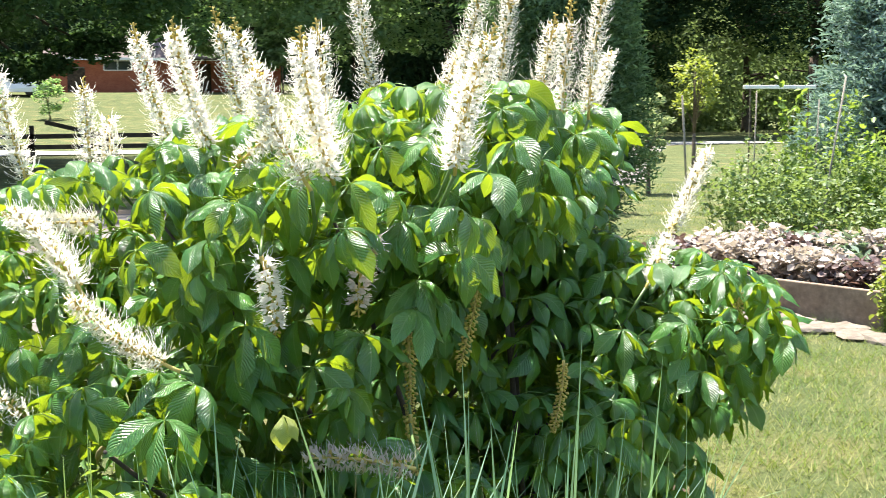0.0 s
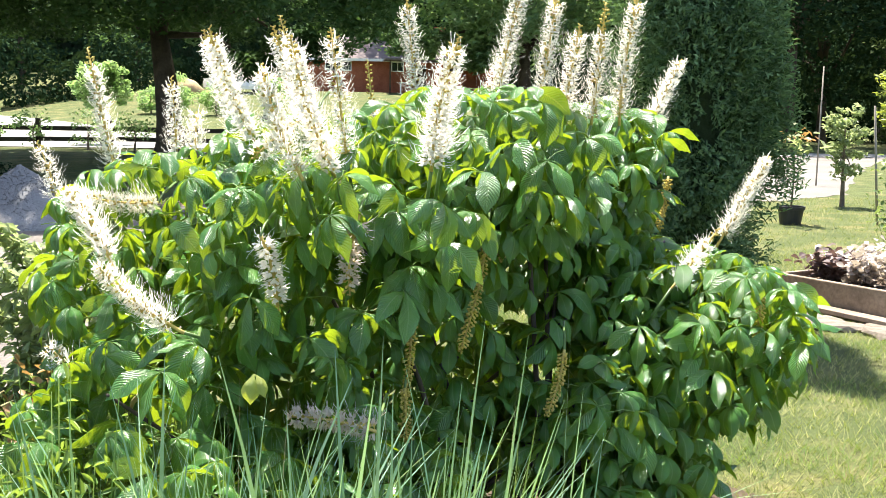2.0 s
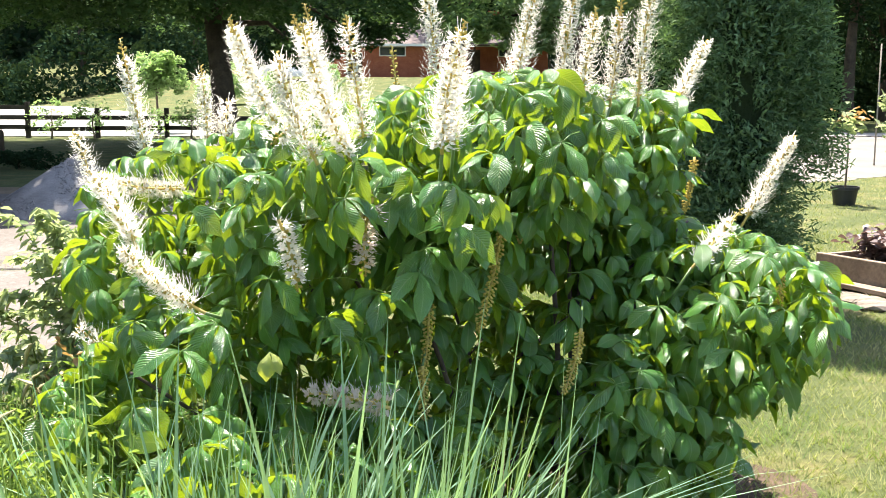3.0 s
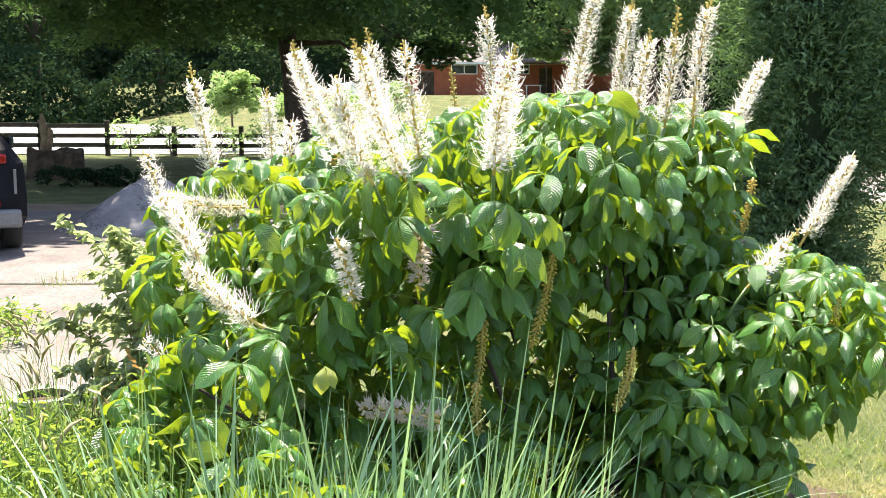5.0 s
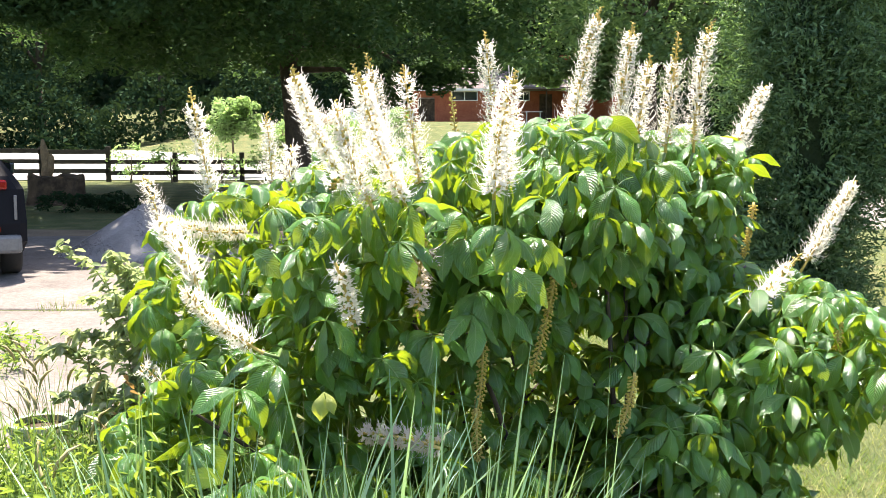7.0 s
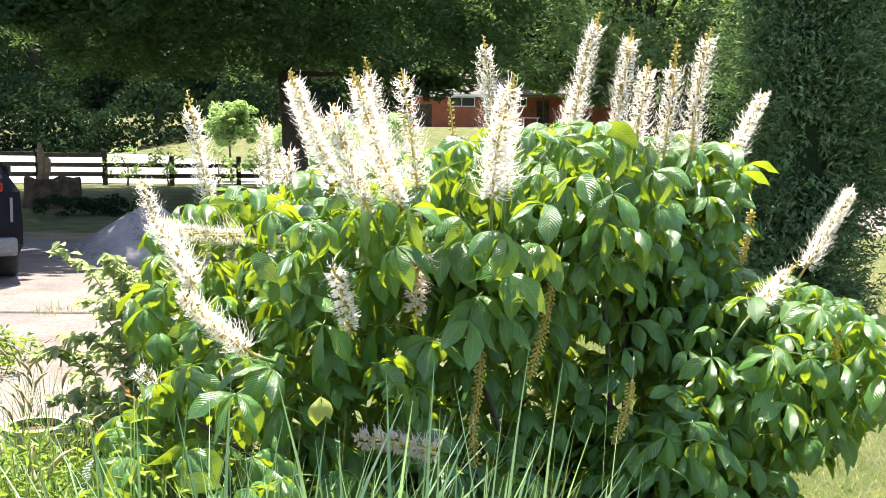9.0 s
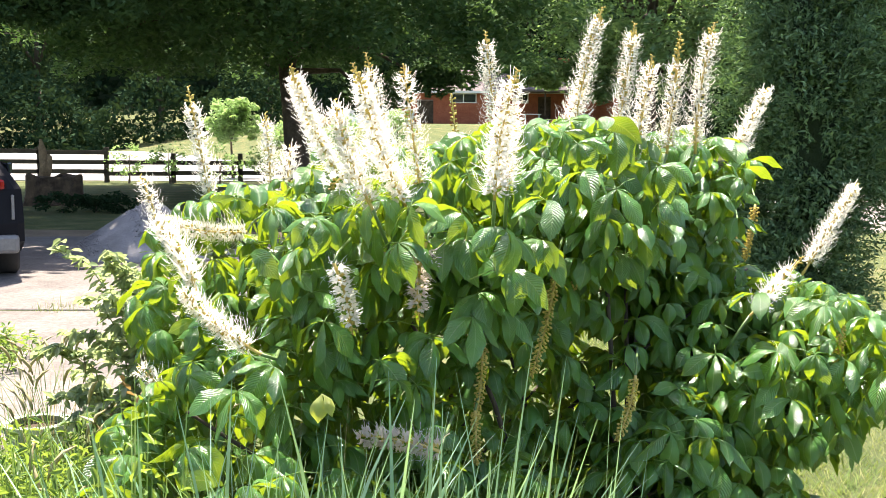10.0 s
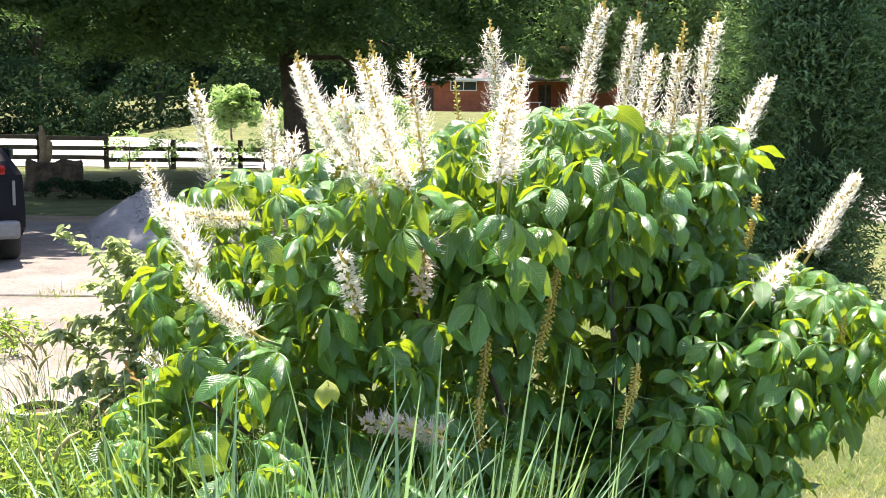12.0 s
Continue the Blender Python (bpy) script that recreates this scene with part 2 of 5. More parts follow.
def boxed(*a, **k):
    return box(bmesh.new(), *a, **k)


def tube_arrays(points, radii, sides=6):
    """Verts and faces of a tapered tube along points."""
    pts = [Vector(p) for p in points]
    verts, faces = [], []
    for i, p in enumerate(pts):
        d = (pts[min(i + 1, len(pts) - 1)] - pts[max(i - 1, 0)]).normalized()
        a = d.orthogonal().normalized()
        b = d.cross(a)
        for k in range(sides):
            w = 2 * math.pi * k / sides
            verts.append(p + (a * math.cos(w) + b * math.sin(w)) * radii[i])
    for i in range(len(pts) - 1):
        for k in range(sides):
            k2 = (k + 1) % sides
            faces.append((i * sides + k, i * sides + k2, (i + 1) * sides + k2, (i + 1) * sides + k))
    n = len(verts)
    verts += [pts[0], pts[-1]]
    for k in range(sides):
        k2 = (k + 1) % sides
        faces.append((n, k2, k))
        faces.append((n + 1, (len(pts) - 1) * sides + k, (len(pts) - 1) * sides + k2))
    return verts, faces


class Gather:
    """Collects verts and faces of many pieces into one mesh."""

    def __init__(self):
        self.v, self.f, self.uv = [], [], []

    def add(self, verts, faces, uvs=None):
        n = len(self.v)
        self.v += list(verts)
        self.f += [tuple(i + n for i in f) for f in faces]
        self.uv += list(uvs) if uvs is not None else [(0.5, 0.5)] * len(verts)

    def mesh(self, name, material, smooth=True):
        return mesh_of(name, self.v, self.f, material, self.uv, smooth)


def cards(points, size, material, name, flat=0.0, aspect=0.55, dirs=None, fold=0.25, fine=False):
    """Many small folded leaf blades (two triangles pairs) at the points; flat: 0 any way, 1 lying level; dirs: way they point."""
    pts = np.asarray(points, float)
    n = len(pts)
    nrm = RNG.normal(size=(n, 3))
    nrm[:, 2] = np.abs(nrm[:, 2]) + flat * 2
    nrm /= np.linalg.norm(nrm, axis=1, keepdims=True)
    u = RNG.normal(size=(n, 3)) if dirs is None else np.asarray(dirs, float) + RNG.normal(size=(n, 3)) * 0.25
    u -= (u * nrm).sum(1, keepdims=True) * nrm
    u /= np.linalg.norm(u, axis=1, keepdims=True)
    w = np.cross(nrm, u)
    s = size * RNG.uniform(0.6, 1.3, (n, 1))
    base, tip = pts - u * s * 0.5, pts + u * s * 0.5 - nrm * s * 0.12
    mid = pts + u * s * 0.05
    left, right = mid + w * s * aspect * 0.5 + nrm * s * fold * 0.3, mid - w * s * aspect * 0.5 + nrm * s * fold * 0.3
    if fine:
        # six-cornered blade, folded along its rib, drooping at the tip
        lift = nrm * s * fold * 0.22
        a1, a2 = pts - u * s * 0.22, pts + u * s * 0.16 - nrm * s * 0.02
        tip = pts + u * s * 0.5 - nrm * s * 0.22
        w1, w2 = w * s * aspect * 0.42, w * s * aspect * 0.46
        verts = np.stack([base, a1 - w1 + lift, a2 - w2 + lift, tip, a2 + w2 + lift, a1 + w1 + lift], 1).reshape(-1, 3)
        quads = np.arange(n)[:, None] * 6 + [0, 1, 2, 3, 0, 3, 4, 5]
        me = bpy.data.meshes.new(name)
        me.vertices.add(6 * n)
        me.vertices.foreach_set("co", verts.ravel())
        me.loops.add(8 * n)
        me.loops.foreach_set("vertex_index", quads.reshape(-1))
        me.polygons.add(2 * n)
        me.polygons.foreach_set("loop_start", np.arange(2 * n) * 4)
        me.materials.append(material)
        me.update(calc_edges=True)
        me.validate()
        return me
    verts = np.stack([base, right, tip, left], 1).reshape(-1, 3)
    me = bpy.data.meshes.new(name)
    me.vertices.add(4 * n)
    me.vertices.foreach_set("co", verts.ravel())
    idx = np.arange(n)[:, None] * 4
    loops = np.concatenate([idx + [0, 1, 2], idx + [0, 2, 3]], 1).reshape(-1)
    me.loops.add(len(loops))
    me.loops.foreach_set("vertex_index", loops)
    me.polygons.add(2 * n)
    me.polygons.foreach_set("loop_start", np.arange(2 * n) * 3)
    me.materials.append(material)
    me.update(calc_edges=True)
    me.validate()
    return me


def blades(roots, heights, widths, lean, material, name, bend=0.5, steps=4):
    """Tapered grass blades that rise from roots and arch over along lean (x, y)."""
    n = len(roots)
    roots, lean = np.asarray(roots, float), np.asarray(lean, float)
    heights, widths = np.asarray(heights, float), np.asarray(widths, float)
    side = np.stack([-lean[:, 1], lean[:, 0], 0 * lean[:, 0]], 1) + RNG.normal(size=(n, 3)) * [0.6, 0.6, 0]
    side /= np.linalg.norm(side, axis=1, keepdims=True) + 1e-9
    rows = []
    for i in range(steps + 1):
        s = i / steps
        c = roots.copy()
        reach = np.linalg.norm(lean, axis=1)
        c[:, :2] += lean * (heights * (0.25 * s + bend * s * s))[:, None]
        c[:, 2] += heights * (s - 0.35 * bend * reach * s ** 3)
        w = (widths * (0.55 + 0.9 * s - 1.4 * s * s) if i < steps else widths * 0.04)[:, None]
        rows += [c - side * w, c + side * w]
    verts = np.stack(rows, 1).reshape(-1, 3)
    k = 2 * (steps + 1)
    quad = np.array([[2 * i, 2 * i + 1, 2 * i + 3, 2 * i + 2] for i in range(steps)]).reshape(-1)
    loops = (np.arange(n)[:, None] * k + quad).reshape(-1)
    me = bpy.data.meshes.new(name)
    me.vertices.add(len(verts))
    me.vertices.foreach_set("co", verts.ravel())
    me.loops.add(len(loops))
    me.loops.foreach_set("vertex_index", loops)
    me.polygons.add(n * steps)
    me.polygons.foreach_set("loop_start", np.arange(n * steps) * 4)
    me.polygons.foreach_set("use_smooth", [True] * (n * steps))
    me.materials.append(material)
    me.update(calc_edges=True)
    me.validate()
    return me


# ---- ground, drive, road ----
def rise(x, y):
    """Height of the land: level round the garden, a bank up to the far house."""
    def ease(a, b):
        k = min(1.0, max(0.0, (y - a) / (b - a)))
        return k * k * (3 - 2 * k)

    flat = min(1.0, max(0.0, (x - 14) / 14))
    return (1 - flat) * (0.8 * ease(41, 62) + 1.86 * ease(62, 82)) + 5.0 * min(1.0, max(0.0, (y - 84) / 80))


gv, gf = [], []
GX = [-400, -200, -120] + list(np.linspace(-80, 80, 41)) + [120, 200, 400]
GY = [-300, -100, -30] + list(np.linspace(-12, 120, 133)) + [170, 260, 600]
for yy in GY:
    for xx in GX:
        gv.append((xx, yy, rise(xx, yy)))
for j in range(len(GY) - 1):
    for i in range(len(GX) - 1):
        a = j * len(GX) + i
        gf.append((a, a + 1, a + 1 + len(GX), a + len(GX)))
ground = part("ground", mesh_of("ground", gv, gf, M_GROUND), None)
tagged(ground, "sunlit mown lawn, patchy green and straw", "lawn", kind="structure")


def slab(name, outline, z0, z1, material, label, category, kind="structure", bev=0.01):
    bm = bmesh.new()
    low = [bm.verts.new((x, y, z0)) for x, y in outline]
    face = bm.faces.new(low)
    top = bmesh.ops.extrude_face_region(bm, geom=[face])["geom"]
    bmesh.ops.translate(bm, verts=[v for v in top if isinstance(v, bmesh.types.BMVert)], vec=(0, 0, z1 - z0))
    bmesh.ops.recalc_face_normals(bm, faces=bm.faces)
    if bev:
        bmesh.ops.bevel(bm, geom=[e for e in bm.edges if all(v.co.z > z1 - 1e-5 for v in e.verts)], offset=bev, segments=1, affect="EDGES")
    return tagged(part(name, bm, material), label, category, kind=kind)


slab("driveway_near", [(-14, 3.6), (-2.3, 5.35), (-1.7, 6.3), (-1.1, 8.0), (-0.6, 9.95), (-14, 9.85)], -0.1, 0.012, M_CONCRETE,
     "sun-bleached concrete drive slab with grass in its joint", "driveway")
slab("driveway_far", [(-14, 9.94), (-0.6, 10.04), (0.2, 14.0), (0.6, 17.6), (-6, 17.5), (-14, 16.4)], -0.1, 0.014, M_CONCRETE,
     "worn concrete drive slab, partly in tree shade", "driveway")
slab("dirt_strip", [(-30, 16.2), (-14, 16.38), (-6, 17.52), (0.6, 17.62), (1.0, 18.3), (-8, 18.9), (-30, 18.2)], -0.1, 0.008, M_DIRT,
     "bare dirt with fallen leaves beside the drive", "dirt", bev=0)
YARD = [(6.0, 18.4), (7.7, 19.4), (10.0, 21.3), (14.5, 30), (20.5, 40), (25, 42.6), (14, 42.6), (9.0, 36), (6.6, 26)]
ragged = []
for (xa, ya), (xb, yb) in zip(YARD, YARD[1:] + YARD[:1]):
    for k in range(14):
        xx, yy = xa + (xb - xa) * k / 14, ya + (yb - ya) * k / 14
        ragged.append((xx + 0.22 * noise.noise(Vector((xx * 1.9, yy * 1.9, 0))), yy + 0.3 * noise.noise(Vector((xx * 2.3, yy * 2.3, 5)))))
slab("gravel_yard", ragged, -0.1, 0.006, M_GRAVELDRIVE,
     "bright gravel yard leading to the road", "driveway", bev=0)


def road_edge(x):
    """Far edge of the road: it comes nearer towards the house."""
    k = min(1.0, max(0.0, (x + 17) / 14.5))
    return 61.5 - 18.3 * k


rv, rfc = [], []
RX = list(np.linspace(-140, -20, 13)) + list(np.linspace(-17, 26, 30))
for q in range(18):
    for xx in RX:
        yy = 40.3 + (road_edge(xx) - 40.3) * q / 17
        rv.append((xx, yy, rise(xx, yy) + 0.03))
for q in range(17):
    for k in range(len(RX) - 1):
        a = q * len(RX) + k
        rfc.append((a, a + 1, a + 1 + len(RX), a + len(RX)))
tagged(part("road", mesh_of("road", rv, rfc, M_ROAD), None), "sunlit grey asphalt road beyond the fence", "road", kind="structure")


# ---- trees ----
def crown_points(centre, radii, blobs, per, blob_r, low=-1.0, hollow=0.55):
    c, r = np.array(centre, float), np.array(radii, float)
    d = RNG.normal(size=(blobs, 3))
    d /= np.linalg.norm(d, axis=1, keepdims=True)
    d[:, 2] = np.maximum(d[:, 2], low)
    q = c + d * r * RNG.uniform(hollow, 1.0, (blobs, 1))
    br = blob_r * RNG.uniform(0.55, 1.3, (blobs, 1))
    out = []
    for i in range(blobs):
        k = max(4, int(per * RNG.uniform(0.6, 1.4)))
        g = RNG.normal(size=(k, 3))
        g /= np.linalg.norm(g, axis=1, keepdims=True)
        out.append(q[i] + g * br[i] * RNG.uniform(0.5, 1.0, (k, 1)) * [1, 1, 0.6])
    return np.concatenate(out), q


def tree(name, x, y, trunk_h, trunk_r, centre_z, radii, blobs, per, blob_r, leaf, leaf_mat, bark, label, group="", low=-1.0, limbs=9, hollow=0.55, flat=0.4):
    z0 = rise(x, y)
    root = thing(name, pose(x, y, z0), label, "tree", group)
    pts, tops = crown_points((0, 0, centre_z), radii, blobs, per, blob_r, low, hollow)
    g = Gather()
    bendx, bendy = RNG.normal(size=2) * trunk_r * 0.6
    spine = [(bendx * s * s, bendy * s * s, trunk_h * s - 0.15 * (s == 0)) for s in (0, 0.12, 0.3, 0.6, 1.0)]
    g.add(*tube_arrays(spine, [trunk_r * k for k in (1.45, 1.08, 0.95, 0.85, 0.68)], 9))
    top = Vector(spine[-1])
    g.add(*tube_arrays([top, (top.x, top.y, centre_z + radii[2] * 0.6)], [trunk_r * 0.68, trunk_r * 0.12], 7))
    for i in range(min(limbs, len(tops))):
        t = Vector(tops[i])
        s = Vector((top.x, top.y, trunk_h + (centre_z - trunk_h) * RNG.uniform(-0.1, 0.7)))
        mid = s.lerp(t, 0.5) + Vector((0, 0, 0.12 * (t - s).length))
        g.add(*tube_arrays([s, mid, t], [trunk_r * 0.38, trunk_r * 0.24, trunk_r * 0.06], 5))
    part("trunk", g.mesh("trunk", bark), None, root)
    part("crown", cards(pts, leaf, leaf_mat, "crown", flat, fine=leaf < 0.2), None, root)
    return root


def bough(root, start, end, radii, blobs, leaf, leaf_mat, bark, blob_r=0.6):
    """A low bough that hangs out of a crown: its limb and its leaves."""
    s, e = Vector(start), Vector(end)
    mid = s.lerp(e, 0.55) + Vector((0, 0, 0.5))
    limb = part("bough", mesh_of("bough", *tube_arrays([s, mid, e], [0.12, 0.07, 0.02], 6), bark), None, root, "low hanging bough")
    pts, _ = crown_points(e, radii, blobs, 130, blob_r, hollow=0.2)
    part("bough_foliage", cards(pts, leaf, leaf_mat, "bough_foliage", 0.4), None, limb)["kind"] = "stuff"


# the great shade maple by the fence, and a second one whose crown reaches over the drive
maple = tree("maple_tree", -4.8, 35.2, 3.6, 0.40, 7.8, (9.6, 8.2, 8.0), 660, 150, 1.15, 0.22, M_TREELEAF, M_DARKBARK,
     "large dark maple with thick trunk and low spreading crown", hollow=0.5, limbs=22, low=-0.50)
drive_maple = tree("maple_tree", -10.8, 23.4, 5.2, 0.42, 9.6, (11.4, 9.0, 4.6), 680, 90, 1.3, 0.34, M_TREELEAF, M_DARKBARK,
     "tall maple shading the end of the concrete drive", hollow=0.5, limbs=16)
roadside = tree("maple_tree", 9.2, 53.0, 4.0, 0.36, 8.6, (8.2, 6.0, 8.0), 400, 90, 1.25, 0.29, M_ROADLEAF, M_DARKBARK,
     "tall leafy roadside tree in half shade", hollow=0.5, limbs=16, low=-0.62)

bough(maple, (0, 0, 3.6), (2.5, -0.6, 2.72), (1.2, 0.9, 0.42), 26, 0.2, M_TREELEAF, M_DARKBARK, 0.42)
bough(maple, (0, 0, 4.4), (4.0, -0.4, 3.35), (1.3, 1.0, 0.35), 26, 0.2, M_TREELEAF, M_DARKBARK, 0.42)
for ex, ey, ez in ((5.2, -4.0, 4.1), (3.6, -3.6, 3.9), (6.5, -3.4, 4.5), (4.6, -1.6, 4.5)):
    bough(drive_maple, (0, 0, 5.6), (ex, ey, ez), (1.2, 1.0, 0.45), 26, 0.15, M_TREELEAF, M_DARKBARK, 0.42)
bough(roadside, (0, 0, 4.2), (-5.2, -0.6, 4.1), (1.8, 1.2, 0.65), 40, 0.24, M_ROADLEAF, M_DARKBARK, 0.5)
bough(roadside, (0, 0, 4.4), (-2.2, -0.8, 3.7), (2.0, 1.2, 0.9), 40, 0.24, M_ROADLEAF, M_DARKBARK, 0.5)

# small round bright tree between fence and road, and low growth near it
tree("young_tree", -8.3, 43.0, 1.1, 0.06, 2.15, (1.08, 0.95, 0.90), 120, 70, 0.30, 0.12, M_BRIGHTLEAF, M_BARK,
     "small bright green round-headed tree behind the fence", hollow=0.25)
for sx, sy, sh in ((-8.2, 64.5, 1.6), (-6.2, 65.5, 1.3), (-3.1, 66.0, 1.5), (-9.9, 66.0, 1.1)):
    tree("shrub", sx, sy, 0.3, 0.05, sh * 0.8, (0.9, 0.8, sh * 0.7), 26, 50, 0.4, 0.16, M_BRIGHTLEAF, M_BARK,
         "bright green garden shrub across the road", "shrubs across the road", limbs=4)

# woods that close the view; those far to the right get the leaf copy coloured as sunlit
WOODS = [(-48, 70), (-40, 71), (-33, 71), (-27, 72), (-40, 84), (-21, 82), (-30, 84), (-15, 92), (-8, 96),
         (14, 88), (13, 66), (18, 62), (22, 70), (27, 60), (31, 68), (36, 58), (41, 66), (46, 55), (52, 62), (58, 52), (64, 58), (24, 84), (40, 80), (4, 96)]
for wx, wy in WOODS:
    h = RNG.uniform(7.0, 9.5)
    tree("woodland_tree", wx + RNG.uniform(-1, 1), wy, h * 0.35, 0.28, h, (RNG.uniform(4.6, 6.2), 4.6, h * 0.96), 150, 64, 1.45, 0.32, M_SUNTONELEAF if wx > 0.5 * wy else M_SHADETONELEAF, M_DARKBARK,
         "tall woodland tree at the wood's edge, sunlight put into its leaf colour" if wx > 0.5 * wy else "tall dark woodland tree at the wood's edge, shade put into its leaf colour", "trees of the wood", limbs=6, hollow=0.6, flat=0.0)
def wood_edge(x):
    """How far off the wood begins: its foot draws back towards the house."""
    if x < -15:
        k = min(1.0, max(0.0, (x + 20) / 5))
        return 62.4 + (k * k * (3 - 2 * k)) * 10.0 + 0.5 * math.sin(x * 1.7)
    return 66 + max(0.0, min(x, -13) + 25) * 0.65 + min(21.0, max(0.0, x + 13) * 5) if x < 12 else 61 + 2.5 * math.sin(x * 0.7)


n = 62000
ux, uz = RNG.uniform(-50, 68, n), 4.6 * RNG.uniform(0, 1, n) ** 1.15
uy = np.array([wood_edge(x) for x in ux]) + RNG.uniform(0, 3.2, n) ** 1.2 + 0.4 * uz + 0.7 * np.sin(ux * 1.3 + np.sin(uz * 1.7) * 1.5)
tall = 0.72 + 0.28 * np.sin(ux * 0.9 + 2 * np.sin(ux * 0.37))
under = np.stack([ux, uy, np.array([rise(x, y) for x, y in zip(ux, uy)]) + uz * tall], 1)
# two nearer trees, added to throw shade on the road past the yard
tree("woodland_tree", 21.0, 50.5, 4.5, 0.3, 9.0, (8.0, 7.0, 4.8), 260, 100, 1.3, 0.30, M_SHADETONELEAF, M_DARKBARK, "tall dark woodland tree at the wood's edge, shade put into its leaf colour", "trees of the wood", limbs=12)
tree("woodland_tree", 33.0, 49.0, 4.5, 0.3, 9.0, (8.0, 7.0, 5.2), 260, 100, 1.3, 0.30, M_SHADETONELEAF, M_DARKBARK, "tall dark woodland tree at the wood's edge, shade put into its leaf colour", "trees of the wood", limbs=12)
# undergrowth is split the same way between the sunlit and shaded leaf colours
sun_toned = under[:, 0] > 0.5 * under[:, 1]
tagged(part("undergrowth", cards(under[~sun_toned], 0.36, M_SHADETONELEAF, "undergrowth", 0.0), None), "dark tangled undergrowth along the wood, shade put into its leaf colour", "undergrowth", kind="stuff")
tagged(part("undergrowth", cards(under[sun_toned], 0.36, M_SUNTONELEAF, "undergrowth", 0.0), None), "tangled undergrowth along the wood, sunlight put into its leaf colour", "undergrowth", kind="stuff")
# far leaf mass; its shade lies in the near-black leaf colour
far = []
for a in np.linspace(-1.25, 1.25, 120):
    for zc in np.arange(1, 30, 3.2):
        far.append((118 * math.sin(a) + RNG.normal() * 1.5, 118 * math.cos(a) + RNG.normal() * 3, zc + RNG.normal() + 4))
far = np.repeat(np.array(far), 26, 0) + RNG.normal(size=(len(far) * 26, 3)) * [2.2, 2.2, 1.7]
tagged(part("far_woods", cards(far, 1.3, M_SHADETONELEAF, "far_woods"), None), "far woods behind the road, deep shade put into the leaf colour", "woods", kind="stuff")
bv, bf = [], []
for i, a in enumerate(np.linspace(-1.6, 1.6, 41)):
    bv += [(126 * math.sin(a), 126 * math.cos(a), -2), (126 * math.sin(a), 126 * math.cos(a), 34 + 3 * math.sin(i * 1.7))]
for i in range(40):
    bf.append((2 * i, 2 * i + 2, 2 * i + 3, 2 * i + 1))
# dark colour standing for shade, behind the far woods and inside the conifers
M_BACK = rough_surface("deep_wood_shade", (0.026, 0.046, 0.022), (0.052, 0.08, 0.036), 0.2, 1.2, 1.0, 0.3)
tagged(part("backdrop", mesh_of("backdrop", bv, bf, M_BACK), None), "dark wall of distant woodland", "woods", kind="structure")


# ---- conifers ----
def conifer(name, x, y, h, r, n_sprays, spray, material, label, base=0.05):
    """Dense columnar evergreen: layered drooping sprays round a hidden trunk."""
    root = thing(name, pose(x, y, 0), label, "conifer")
    part("trunk", mesh_of("trunk", *tube_arrays([(0, 0, -0.1), (0, 0, h * 0.5), (0, 0, h * 0.97)], [0.13, 0.09, 0.02], 8), M_DARKBARK), None, root)
    pts, way = [], []
    tufts = []
    for i in range(n_sprays // 26):
        z = base + (h - base) * RNG.uniform(0, 1) ** 1.35
        tufts.append((z, RNG.uniform(0, 2 * math.pi), RNG.uniform(0.55, 1.08)))
    for i in range(n_sprays):
        z, a, push = tufts[i % len(tufts)]
        z = max(base, z + RNG.normal() * 2.4 * spray - abs(RNG.normal()) * 1.6 * spray)
        s = min(1.0, z / h)
        rr = r * (1 - s ** 3.4) * min(1, 0.75 + 1.5 * s)
        a += RNG.normal() * 1.8 * spray / max(0.2, rr)
        rr *= (0.90 + 0.10 * math.sin(a * 5 + z * 3.1)) * push * RNG.uniform(0.92, 1.08)
        c = np.array([rr * math.cos(a), rr * math.sin(a), z])
        out = np.array([math.cos(a), math.sin(a), RNG.uniform(-0.35, 0.75)])
        fan = np.cross(out, RNG.normal(size=3))
        fan /= np.linalg.norm(fan)
        for k in range(11):
            t = k / 10 - 0.6
            wing = (-1) ** k * (0.25 + 0.75 * (1 - abs(t)))
            pts.append(c + out * t * spray * 3.4 + fan * wing * spray * 0.55)
            way.append(out + fan * wing * 0.75)
    part("foliage", cards(pts, spray, material, "foliage", 0.0, 0.30, way), None, root)
    # added solid core, coloured dark as the shade between the sprays
    part("shade_core", mesh_of("shade_core", *tube_arrays([(0, 0, 0.1), (0, 0, h * 0.25), (0, 0, h * 0.6), (0, 0, h * 0.9)], [r * 0.32, r * 0.36, r * 0.22, r * 0.04], 10), M_BACK), None, root)
    return root


conifer("arborvitae", 2.56, 8.2, 5.8, 0.64, 13000, 0.052, M_CEDAR, "dense dark green columnar cedar standing on the lawn")
conifer("juniper", 11.6, 15.6, 5.2, 1.55, 4200, 0.14, M_BLUECEDAR, "broad blue-grey juniper beyond the vegetable bed")


# ---- fence ----
def fence_post(top):
    return boxed(-0.075, -0.075, -0.2, 0.075, 0.075, top, bevel=0.012)


FY = 39.4
fence = thing("fence", pose(0, FY, 0), "dark wooden rail fence along the road, top rails missing", "fence")
POSTX = [-23.66 + 2.33 * i for i in range(13)]
for px in POSTX:
    part("post", fence_post(1.22 if px < -11 else 1.02), M_FENCE, fence).location = (px, 0, 0)
